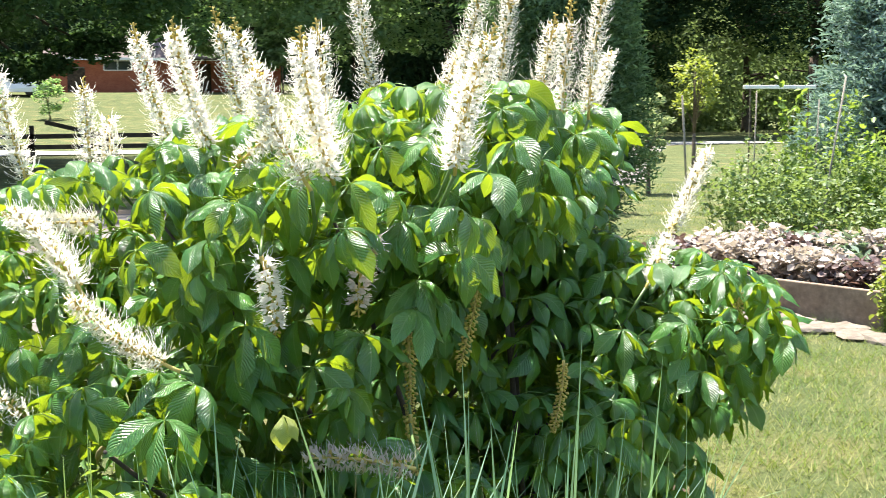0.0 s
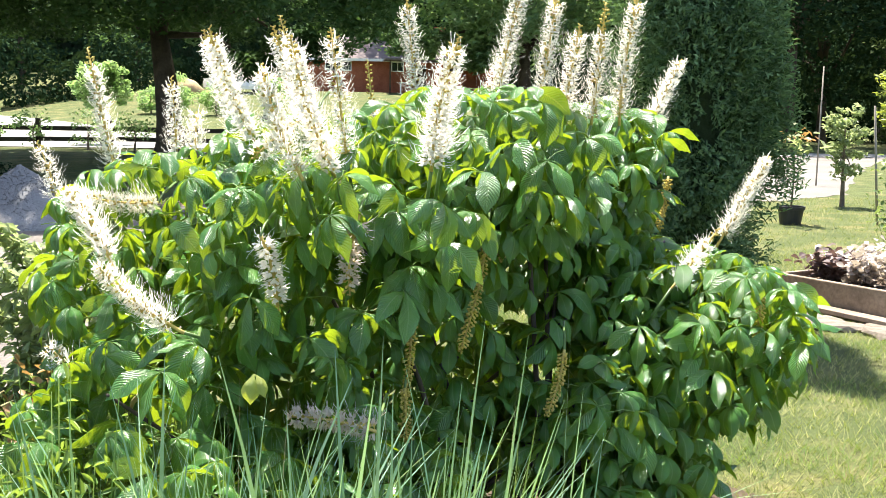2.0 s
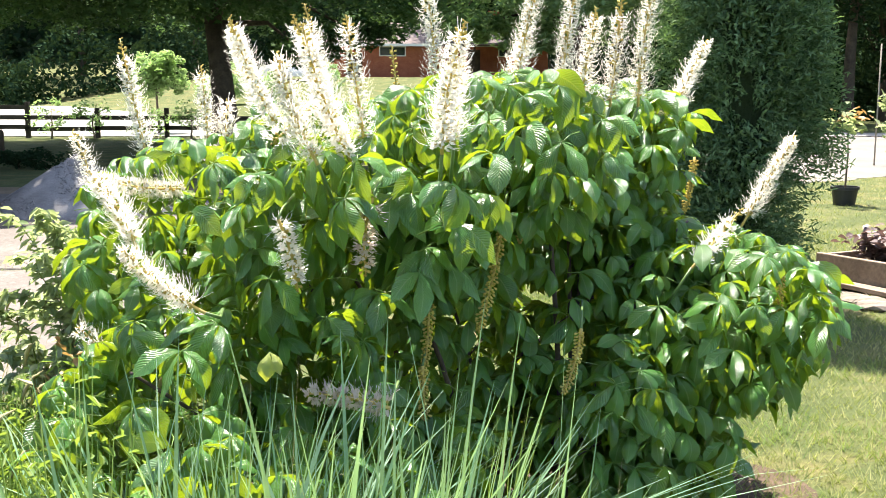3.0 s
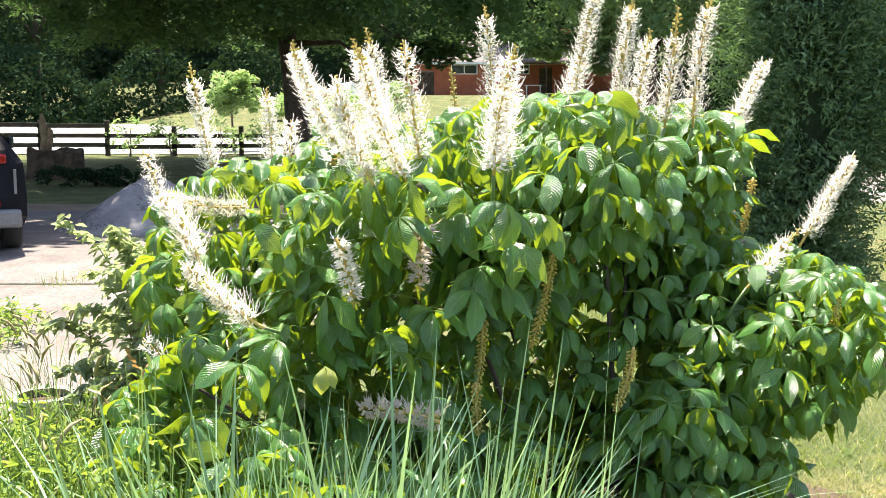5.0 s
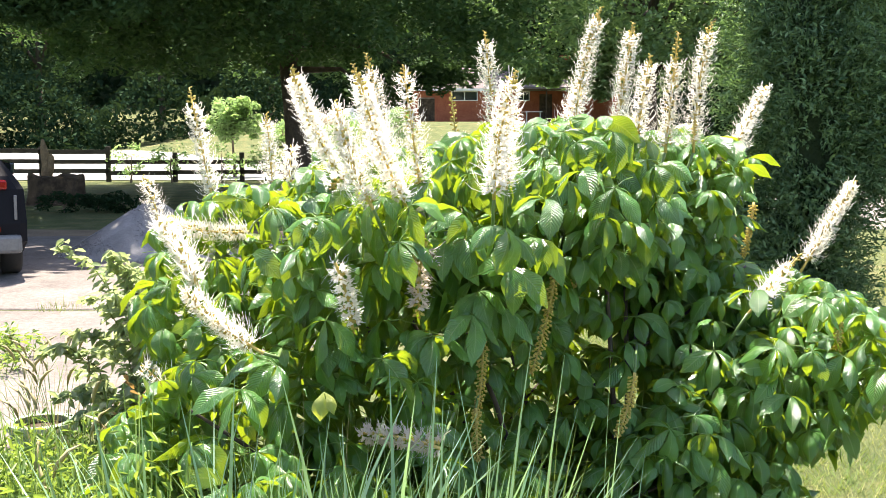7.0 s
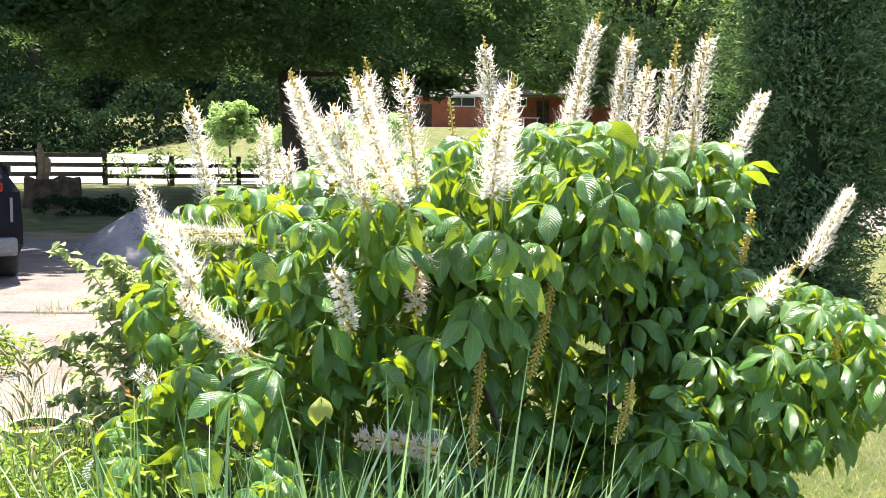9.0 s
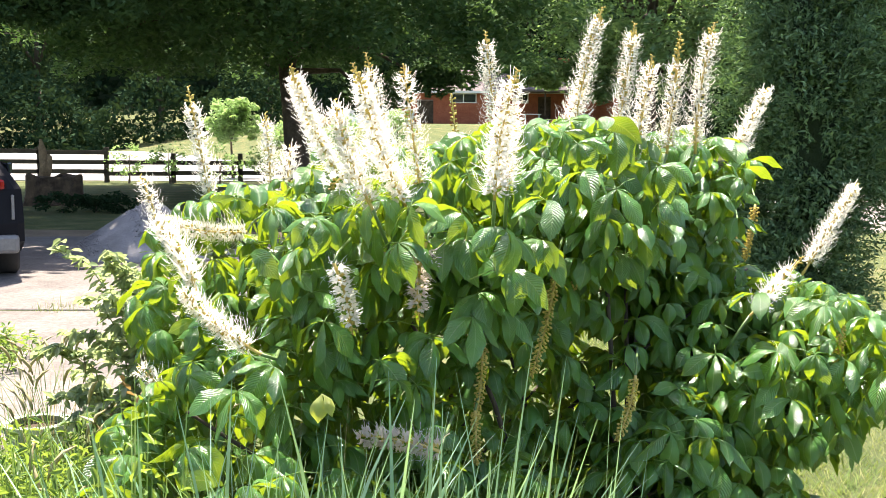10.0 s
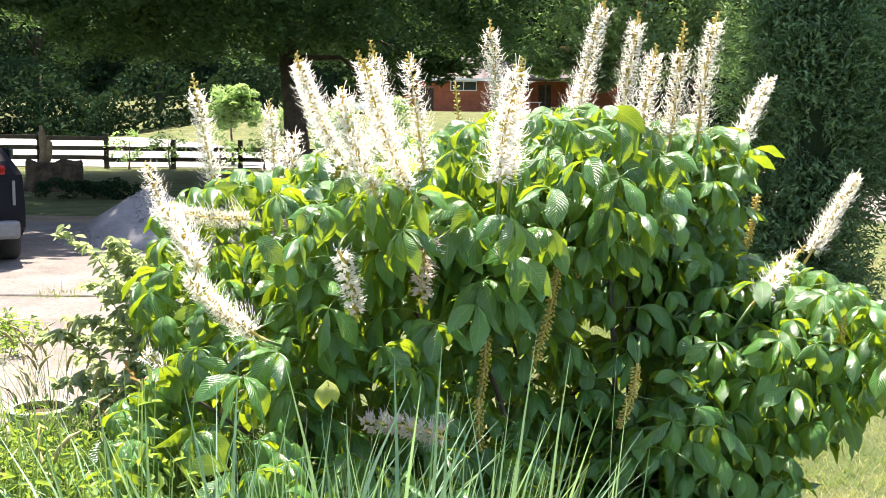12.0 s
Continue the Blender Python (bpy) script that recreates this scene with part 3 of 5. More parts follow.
for i in range(len(POSTX) - 1):
    for rz in (0.36, 0.70, 1.04) if POSTX[i] < -13 else (0.33, 0.68):
        a, b = POSTX[i] - 0.08, POSTX[i + 1] + 0.08
        r = part("rail", boxed(a, -0.115, rz - 0.075, b, -0.077, rz + 0.075, bevel=0.008), M_FENCE, fence)
        r.rotation_euler = (0, radians(RNG.normal() * 0.12), 0)

fallen = part("rail", boxed(-1.1, -0.03, -0.07, 1.1, 0.03, 0.07, bevel=0.008), M_FENCE, fence, "slipped rail hanging askew")
fallen.location, fallen.rotation_euler = (-1.2, -0.2, 0.86), (0, radians(14), 0)

# leafy growth along the fence
for sx, sw in ((-11.0, 0.9), (-9.6, 0.7), (-7.9, 0.8), (-6.4, 0.7)):
    tree("fence_shrub", sx, 38.6, 0.3, 0.04, 0.75, (sw, 0.5, 0.55), 15, 26, 0.3, 0.11, M_BRIGHTLEAF, M_BARK,
         "loose green shrub growing through the fence rails", "shrubs on the fence", limbs=4)

# ---- stump with its broken upright ----
st = thing("tree_stump", pose(-9.2, 26.0, 0), "wide sawn old stump with a weathered grey upright beside it", "stump")
g = Gather()
sv, sf = [], []
for j, (z, k) in enumerate(((-0.1, 1.18), (0.08, 1.08), (0.3, 1.0), (0.60, 0.97), (0.66, 0.90))):
    for i in range(22):
        a = 2 * math.pi * i / 22
        rr = 0.63 * k * (1 + 0.10 * math.sin(3 * a + 1) + 0.06 * math.sin(7 * a) + 0.03 * math.sin(11 * a + j))
        sv.append((rr * math.cos(a), rr * 0.75 * math.sin(a), z + (0.05 * math.sin(2 * a) + 0.04 * math.sin(5 * a + 1) if j > 2 else 0)))
for j in range(4):
    for i in range(22):
        sf.append((j * 22 + i, j * 22 + (i + 1) % 22, (j + 1) * 22 + (i + 1) % 22, (j + 1) * 22 + i))
sf.append(tuple(range(88, 110)))
part("stump_body", mesh_of("stump_body", sv, sf, M_STUMP, smooth=False), None, st)
part("broken_upright", mesh_of("broken_upright", *tube_arrays([(-0.36, 0.55, -0.1), (-0.37, 0.53, 0.6), (-0.35, 0.53, 0.9), (-0.38, 0.55, 1.1), (-0.40, 0.55, 1.3), (-0.43, 0.55, 1.5)], [0.13, 0.12, 0.10, 0.10, 0.08, 0.03], 9), M_SNAG), None, st,
     "weathered brown broken upright")
part("broken_spur", mesh_of("broken_spur", *tube_arrays([(-0.32, 0.52, 0.55), (-0.23, 0.5, 0.85), (-0.21, 0.5, 1.08), (-0.24, 0.5, 1.16)], [0.09, 0.085, 0.07, 0.03], 7), M_SNAG), None, st, "short weathered side spur")

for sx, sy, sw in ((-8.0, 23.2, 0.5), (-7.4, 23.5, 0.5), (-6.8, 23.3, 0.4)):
    tree("low_shrub", sx, sy, 0.1, 0.02, 0.2, (sw, 0.4, 0.2), 18, 60, 0.16, 0.07, M_SHADETONELEAF, M_BARK, "low dark green ground shrub in front of the stump", "shrubs by the stump", limbs=4)

# ---- gravel heap ----
pv, pf = [], []
for j in range(15):
    rr = 1.14 * j / 14
    for i in range(36):
        a = 2 * math.pi * i / 36
        z = 0.74 * max(0.0, 1 - rr / 1.1)
        wob = 0.03 * noise.noise(Vector((rr * 3 * math.cos(a), rr * 3 * math.sin(a), 0.3)))
        pv.append((rr * math.cos(a) * 1.06, rr * math.sin(a), z + wob * (z > 0.03) - (0.02 if j == 14 else 0)))
for j in range(14):
    for i in range(36):
        pf.append((j * 36 + i, j * 36 + (i + 1) % 36, (j + 1) * 36 + (i + 1) % 36, (j + 1) * 36 + i))
heap = thing("gravel_heap", pose(-4.0, 15.0, 0.014), "grey heap of crushed gravel tipped on the concrete drive", "gravel heap", kind="stuff")
part("heap", mesh_of("heap", pv, pf, M_PILE), None, heap)
stones = Gather()
OCTA = [(1, 0, 0), (-1, 0, 0), (0, 1, 0), (0, -1, 0), (0, 0, 1), (0, 0, -1)]
for i in range(3200):
    a, rr = RNG.uniform(0, 6.28), 1.16 * math.sqrt(RNG.uniform(0, 1))
    z = 0.74 * max(0.0, 1 - rr / 1.1)
    q, k = np.array([rr * math.cos(a) * 1.06, rr * math.sin(a), z]), RNG.uniform(0.007, 0.016)
    stones.add([Vector(q + np.array(o) * k * RNG.uniform(0.7, 1.2, 3)) for o in OCTA],
               [(0, 2, 4), (2, 1, 4), (1, 3, 4), (3, 0, 4), (2, 0, 5), (1, 2, 5), (3, 1, 5), (0, 3, 5)])
part("loose_stones", stones.mesh("loose_stones", M_PILE, False), None, heap)


# ---- parked cars ----
def wheel(parent, x, y, r=0.35, w=0.22):
    t = part("wheel", mesh_of("wheel", *tube_arrays([(x - w / 2, y, r), (x - w / 2 + 0.03, y, r), (x + w / 2 - 0.03, y, r), (x + w / 2, y, r)], [r * 0.9, r, r, r * 0.9], 20), M_TYRE), None, parent)
    part("rim", mesh_of("rim", *tube_arrays([(x - w / 2 - 0.006, y, r), (x + w / 2 + 0.006, y, r)], [r * 0.62, r * 0.62], 16), M_CARTRIM), None, t)
    return t


def car(name, m, paint, label, suv=True):
    """Car with its rear at y = 0, length along +y, standing on z = 0."""
    root = thing(name, m, label, "car")
    L, Wd, H = (4.6, 1.86, 1.45) if suv else (4.5, 1.8, 1.45)
    # side profile, rear to front
    prof = [(0.02, 0.42), (0.0, 0.62), (0.05, 0.98), (0.16, 1.12), (0.42, H - 0.10), (0.75, H), (2.3, H - 0.02), (2.75, H - 0.16), (3.35, 1.10), (4.35, 0.92), (L, 0.72), (L - 0.02, 0.36), (3.9, 0.26), (0.7, 0.26)]
    bm = bmesh.new()
    rings = []
    for k, x in enumerate((-0.5, -0.46, -0.3, 0.3, 0.46, 0.5)):
        ring = []
        for (py, pz) in prof:
            tuck = max(0.0, (pz - 0.95)) * 0.62
            ring.append(bm.verts.new((x * (Wd - 2 * tuck * (abs(x) > 0.4)), py + (0.07 if abs(x) == 0.5 and py < 0.3 else 0) - (0.07 if abs(x) == 0.5 and py > 4 else 0), pz - (0.03 if abs(x) == 0.5 and pz > 1.3 else 0))))
        rings.append(ring)
    for a, b in zip(rings, rings[1:]):
        for i in range(len(prof)):
            j = (i + 1) % len(prof)
            bm.faces.new((a[i], a[j], b[j], b[i]))
    bm.faces.new(rings[0])
    bm.faces.new(list(reversed(rings[-1])))
    bmesh.ops.recalc_face_normals(bm, faces=bm.faces)
    part("body", bm, paint, root)
    part("rear_window", boxed(-0.62, 0.155, 1.14, 0.62, 0.30, 1.36, bevel=0.03), M_GLASSDARK, root, "dark tinted rear glass").rotation_euler = (0, 0, 0)
    for sx in (-1, 1):
        a, b = sorted((sx * Wd * 0.438, sx * Wd * 0.468))
        part("side_window", boxed(a, 0.75, 1.12, b, 2.55, H - 0.2, bevel=0.02), M_GLASSDARK, root)
        a, b = sorted((sx * 0.46, sx * 0.74))
        part("tail_light", boxed(a, 0.0, 0.98, b, 0.22, 1.08, bevel=0.02), M_REDLENS, root, "red tail lamp lens")
        a, b = sorted((sx * 0.46, sx * 0.66))
        part("reflector", boxed(a, -0.03, 0.53, b, 0.05, 0.59, bevel=0.008), M_REDLENS, root, "red bumper reflector")
        for wy in (0.85, 3.65):
            wheel(root, sx * (Wd / 2 - 0.13), wy)
    part("bumper", boxed(-Wd / 2 + 0.06, -0.045, 0.30, Wd / 2 - 0.06, 0.25, 0.50, bevel=0.04), M_SILVER if suv else M_CARTRIM, root, "silver-grey lower rear bumper")
    if suv:
        for sx in (-1, 1):
            a, b = sorted((sx * 0.80, sx * 0.83))
            part("trim_strip", boxed(a, -0.012, 0.66, b, 0.10, 0.92, bevel=0.006), M_SILVER, root, "bright trim strip")
    part("licence_plate", boxed(-0.16, -0.02, 0.78, 0.16, 0.03, 0.93, bevel=0.005), M_WHITE, root)
    return root


car("suv", pose(-5.38, 11.6, 0.014, 0, 0, 25), M_CARBLACK, "glossy black sport utility car parked on the concrete drive")
car("car", pose(-3.6, 77.0, rise(-3.6, 77), 0, 0, 78), M_CARWHITE, "white car parked beside the brick house", suv=False)

tan = bmesh.new()
bmesh.ops.create_icosphere(tan, subdivisions=3, radius=1.0)
for v in tan.verts:
    v.co = Vector((v.co.x * 1.3, v.co.y, max(-0.1, v.co.z * 1.0))) * (1 + 0.12 * noise.noise(v.co * 2.2))
mulch = part("mulch_heap", tan, M_MULCH, smooth=True)
mulch.location = (-9.3, 76, rise(-9.3, 76))
tagged(mulch, "tan heap of wood mulch on the far lawn", "mulch heap", kind="stuff")

# ---- the brick house, and a tree added to shade its porch ----
tree("shade_tree", 6.5, 92.5, 5.0, 0.35, 9.5, (6.5, 10.5, 4.0), 170, 90, 1.3, 0.34, M_SHADETONELEAF, M_DARKBARK, "large dark tree added over the brick house to shade its porch", limbs=10)
HY, HZ = 82.0, rise(0, 82)
house = thing("house", pose(0, HY, HZ), "single-storey red brick house with a faded shingle roof", "house")
EAVE = 2.34
part("wall", boxed(-4.4, 0, -0.4, 12.0, 8.0, EAVE), M_BRICK, house)
rf = bmesh.new()
x0, x1, y0, y1 = -4.9, 12.5, -0.5, 8.5
vv = [rf.verts.new(p) for p in ((x0, y0, EAVE), (x1, y0, EAVE), (x1, y1, EAVE), (x0, y1, EAVE), (x0 + 3.4, 4, EAVE + 1.75), (x1 - 3.4, 4, EAVE + 1.75),
                                (x0, y0, EAVE - 0.16), (x1, y0, EAVE - 0.16), (x1, y1, EAVE - 0.16), (x0, y1, EAVE - 0.16))]
for f in ((0, 1, 5, 4), (1, 2, 5), (2, 3, 4, 5), (3, 0, 4), (6, 7, 1, 0), (7, 8, 2, 1), (8, 9, 3, 2), (9, 6, 0, 3), (9, 8, 7, 6)):
    rf.faces.new([vv[i] for i in f])
part("roof", rf, M_ROOF, house)
part("fascia", boxed(x0 + 0.02, y0 - 0.03, EAVE - 0.17, x1 - 0.02, y0 - 0.002, EAVE + 0.01), M_WHITE, house, "white painted eaves board")
for wx, ww in ((-0.13, 1.9), (4.6, 0.9), (8.4, 1.4)):
    win = part("window", boxed(wx, -0.05, 1.48, wx + ww, 0.02, 2.17), M_WHITE, house, "white framed window")
    part("pane", boxed(wx + 0.07, -0.062, 1.54, wx + ww / 2 - 0.03, -0.045, 2.11), M_GLASSDARK, win)
    part("pane", boxed(wx + ww / 2 + 0.03, -0.062, 1.54, wx + ww - 0.07, -0.045, 2.11), M_GLASSDARK, win)
garage = part("door", boxed(-2.5, -0.03, 0.02, -1.33, 0.01, 1.62), M_STUMP, house, "dark red-brown wooden side door")
part("lintel", boxed(-2.5, -0.06, 1.63, -1.33, 0.01, 1.72), M_STONE, garage, "pale lintel")
part("door", boxed(6.2, -0.04, 0.02, 7.1, 0.01, 1.95), M_STUMP, house, "dark door under the porch")
for pxx in (4.3, 6.4, 8.6, 11.6):
    part("porch_post", boxed(pxx, -3.2, -0.3, pxx + 0.1, -3.1, EAVE - 0.16), M_STUMP, house)
part("porch_roof", boxed(4.0, -3.4, EAVE - 0.15, 12.0, -0.5, EAVE - 0.02), M_ROOF, house)
bench = thing("garden_table", pose(5.6, HY - 2.6, rise(5.6, HY - 2.6)), "white table standing on the shaded porch", "table")
part("tabletop", boxed(-0.6, -0.35, 0.70, 0.6, 0.35, 0.75, bevel=0.01), M_WHITE, bench)
for tx in (-0.5, 0.45):
    for ty in (-0.28, 0.23):
        part("leg", boxed(tx, ty, -0.03, tx + 0.05, ty + 0.05, 0.70), M_WHITE, bench)
part("chimney", boxed(8.0, 3.4, EAVE + 1.0, 8.8, 4.2, EAVE + 2.6), M_BRICK, house)


# ---- the raised bed and the garden beyond it ----
def timber(parent, x0, y0, x1, y1, z0, z1, th):
    d = Vector((x1 - x0, y1 - y0, 0))
    ob = part("board", boxed(0, -th / 2, z0, d.length, th / 2, z1, bevel=0.008), M_TIMBER, parent)
    ob.location, ob.rotation_euler = (x0, y0, 0), (0, 0, math.atan2(d.y, d.x))
    return ob


BA, BU, BV = Vector((3.48, 8.95, 0)), Vector((0.43, -0.90, 0)).normalized(), Vector((0.90, 0.43, 0)).normalized()
bed = thing("raised_bed", pose(0, 0, 0), "weathered timber raised bed edged with flat stones", "raised bed")
c = [BA, BA + BU * 4.6, BA + BU * 4.6 + BV * 1.9, BA + BV * 1.9]
for p, q in ((c[0], c[1]), (c[3], c[2])):
    timber(bed, p.x, p.y, q.x, q.y, -0.02, 0.27, 0.05)
for p, q in ((c[0] + BU * 0.03, c[3] + BU * 0.03), (c[1] - BU * 0.03, c[2] - BU * 0.03)):
    p, q = p + BV * 0.03, q - BV * 0.03
    timber(bed, p.x, p.y, q.x, q.y, -0.02, 0.26, 0.045)
sb = bmesh.new()
fv = [sb.verts.new((p.x, p.y, 0.2)) for p in (c[0], c[1], c[2], c[3])]
sb.faces.new(fv)
bmesh.ops.translate(sb, verts=[v for v in bmesh.ops.extrude_face_region(sb, geom=sb.faces[:])["geom"] if isinstance(v, bmesh.types.BMVert)], vec=(0, 0, -0.19))
bmesh.ops.recalc_face_normals(sb, faces=sb.faces)
part("soil", sb, M_SOIL, bed, "dark garden soil")
for i in range(26):
    s = 0.1 + i * 0.18
    p = BA + BU * s - BV * RNG.uniform(0.14, 0.42)
    bm = bmesh.new()
    bmesh.ops.create_icosphere(bm, subdivisions=2, radius=1.0)
    for v in bm.verts:
        v.co *= 1 + 0.45 * noise.noise(v.co * 1.7 + Vector((i * 3.1, 0, 0)))
        v.co.z = max(-0.6, min(0.6, v.co.z))
    bmesh.ops.scale(bm, vec=(RNG.uniform(0.13, 0.24), RNG.uniform(0.1, 0.17), RNG.uniform(0.025, 0.05)), verts=bm.verts)
    ob = part("edging_stone", bm, M_STONE)
    ob.location, ob.rotation_euler = (p.x, p.y, 0.02), (0, 0, RNG.uniform(0, 3))
    tagged(ob, "pale flat fieldstone laid along the timber bed", "stone", "stones along the bed")


plank = part("loose_plank", boxed(-0.85, -0.07, 0.0, 0.85, 0.07, 0.035, bevel=0.005), M_TIMBER)
plank.location, plank.rotation_euler = tuple(BA + BU * 0.7 - BV * 0.14 + Vector((0, 0, 0.055))), (0, radians(1.5), math.atan2(BU.y, BU.x) + 0.06)
tagged(plank, "loose weathered plank lying on the edging stones", "plank")


def leafy_plant(name, x, y, z, h, r, n, size, material, label, category="plant", group="", flat=0.6, stem=M_WEED, aspect=0.6, kind=""):
    root = thing(name, pose(x, y, z), label, category, group, kind)
    g = Gather()
    k = max(4, n // 22)
    ends = []
    for i in range(k):
        a, rr = RNG.uniform(0, 6.28), r * math.sqrt(RNG.uniform(0, 1))
        e = Vector((rr * math.cos(a), rr * math.sin(a), h * RNG.uniform(0.65, 1.05)))
        ends.append(e)
        g.add(*tube_arrays([(e.x * 0.25, e.y * 0.25, -0.03), (e.x * 0.7, e.y * 0.7, e.z * 0.55), e], [0.003, 0.0024, 0.001], 4))
    part("stem_growth", g.mesh("stem_growth", stem), None, root)["kind"] = "stuff"
    pts = []
    for i in range(n):
        e = ends[i % k]
        s = RNG.uniform(0.25, 1.0)
        pts.append(np.array([e.x * (0.25 + 0.75 * s), e.y * (0.25 + 0.75 * s), e.z * s]) + RNG.normal(size=3) * [size * 0.7, size * 0.7, size * 0.4])
    part("foliage", cards(pts, size, material, "foliage", flat, aspect, fine=True), None, root)["kind"] = "stuff"
    return root


for i in range(26):
    s, w = 0.25 + (i % 13) * 0.335, 0.35 + (i // 13) * 0.75 + RNG.uniform(-0.15, 0.15)
    p = BA + BU * s + BV * w
    leafy_plant("coral_bells", p.x, p.y, 0.2, RNG.uniform(0.22, 0.34), 0.26, 380, 0.066, M_PINKLEAF if i % 5 else M_DARKPURPLE,
                "mounded pink-grey leafed plant in the raised bed", group="plants in the raised bed", aspect=0.85, stem=M_DARKPURPLE)
for i in range(7):
    p = BA + BU * (0.9 + i * 0.55) + BV * RNG.uniform(0.9, 1.6)
    leafy_plant("squash_plant", p.x, p.y, 0.2, 0.30, 0.28, 90, 0.10, M_CABBAGE, "broad blue-green leaves in the raised bed", group="squash plants", aspect=0.9)
for i in range(130):
    a = RNG.uniform(0, 1)
    x, y = 5.6 + 5.4 * RNG.uniform(0, 1), 7.2 + 6.5 * a
    if (x - 4.9) * 0.9 + (y - 9.4) * 0.43 < 0.9 or x < 0.56 * y - 0.6:
        continue
    leafy_plant("garden_weed", x, y, 0, RNG.uniform(0.6, 1.2), 0.36, 230, 0.066, M_GARDEN, "tall yellow-green plants in the vegetable garden", group="plants of the garden", flat=0.3)
for (x, y, h) in ((6.9, 11.6, 1.75), (8.0, 12.2, 1.7), (7.3, 10.7, 1.5)):
    leafy_plant("climbing_bean", x, y, 0, h, 0.22, 220, 0.085, M_WEED, "tall bean plant climbing a stake", group="bean plants", flat=0.2)
leafy_plant("goldenrod", 4.35, 6.75, 0, 0.55, 0.09, 260, 0.045, M_OLIVELEAF, "small yellow-green spire beside the timber bed")


def stake(x0, y0, z0, x1, y1, z1, r=0.009):
    ob = part("garden_stake", mesh_of("garden_stake", *tube_arrays([(x0, y0, z0), (x1, y1, z1)], [r, r * 0.8], 6), M_STAKE), None)
    tagged(ob, "thin grey wooden stake set in the garden", "stake", "garden stakes")


stake(6.78, 11.0, -0.1, 7.08, 11.0, 1.84, 0.013)
stake(10.6, 24.0, -0.1, 10.63, 24.0, 2.6, 0.018)
stake(7.72, 15.5, -0.1, 7.42, 15.2, 1.68, 0.018)
stake(6.6, 12.0, -0.1, 6.62, 12.0, 1.7)
stake(7.7, 12.4, -0.1, 7.74, 12.4, 1.6)
trellis = thing("trellis", pose(7.58, 13, 0), "white pipe bean trellis standing in the vegetable garden", "trellis")
part("top_bar", boxed(-0.52, -0.02, 1.735, 0.52, 0.02, 1.785, bevel=0.01), M_WHITE, trellis)
for dx in (-0.42, 0.42):
    part("leg", boxed(dx - 0.006, -0.006, -0.1, dx + 0.006, 0.006, 1.733), M_BARK, trellis)


# ---- saplings and pots ----
def pot(name, x, y, r, h, material, label, wall=0.015):
    root = thing(name, pose(x, y, 0), label, "plant pot")
    n, prof = 28, [(r * 0.78, 0.0), (r * 0.96, h * 0.82), (r * 1.06, h * 0.83), (r * 1.06, h), (r * 1.06 - wall * 1.6, h), (r * 0.90, h * 0.8), (r * 0.86, h * 0.75)]
    v, f = [], []
    for rr, z in prof:
        v += [(rr * math.cos(2 * math.pi * i / n), rr * math.sin(2 * math.pi * i / n), z) for i in range(n)]
    for j in range(len(prof) - 1):
        f += [(j * n + i, j * n + (i + 1) % n, (j + 1) * n + (i + 1) % n, (j + 1) * n + i) for i in range(n)]
    f.append(tuple(reversed(range(n))))
    part("pot_wall", mesh_of("pot_wall", v, f, material, smooth=False), None, root)
    part("potting_soil", mesh_of("potting_soil", [(r * 0.9 * math.cos(2 * math.pi * i / n), r * 0.9 * math.sin(2 * math.pi * i / n), h * 0.78) for i in range(n)], [tuple(range(n))], M_SOIL), None, root)
    return root


pot("nursery_pot", 6.42, 15.5, 0.185, 0.26, M_POTBLACK, "black plastic nursery pot on the lawn")
sap = thing("potted_sapling", pose(6.42, 15.5, 0.2), "thin sapling with large reddish leaves growing in a black pot", "tree")
part("trunk", mesh_of("trunk", *tube_arrays([(0, 0, -0.02), (0.02, 0, 0.5), (0.0, 0.02, 1.05)], [0.014, 0.011, 0.006], 6), M_BARK), None, sap)
pts = np.array([[0, 0, 0.98]]) + RNG.normal(size=(40, 3)) * [0.2, 0.16, 0.10]
part("crown", cards(pts, 0.15, M_PALELEAF, "crown", 0.6, 0.55, fine=True), None, sap)
part("autumn_leaves", cards(np.array([[0.12, 0, 1.03]]) + RNG.normal(size=(16, 3)) * [0.2, 0.15, 0.07], 0.14, M_RUSTLEAF, "autumn_leaves", 1.0, 0.55, fine=True), None, sap, "rust red leaves")
tree("young_tree", 8.6, 18.5, 0.6, 0.04, 1.10, (0.36, 0.34, 0.66), 52, 22, 0.14, 0.09, M_PALELEAF, M_BARK, "small slim young tree with dull green leaves on the lawn", limbs=6)
tree("young_tree", 10.5, 20.3, 1.0, 0.05, 1.95, (0.46, 0.46, 0.74), 40, 24, 0.2, 0.09, M_OLIVELEAF, M_BARK, "slim young tree with olive-yellow leaves", limbs=7)
pot("concrete_planter", -2.00, 5.38, 0.16, 0.175, M_POTGREEN, "pale green round planter at the edge of the drive", wall=0.03)

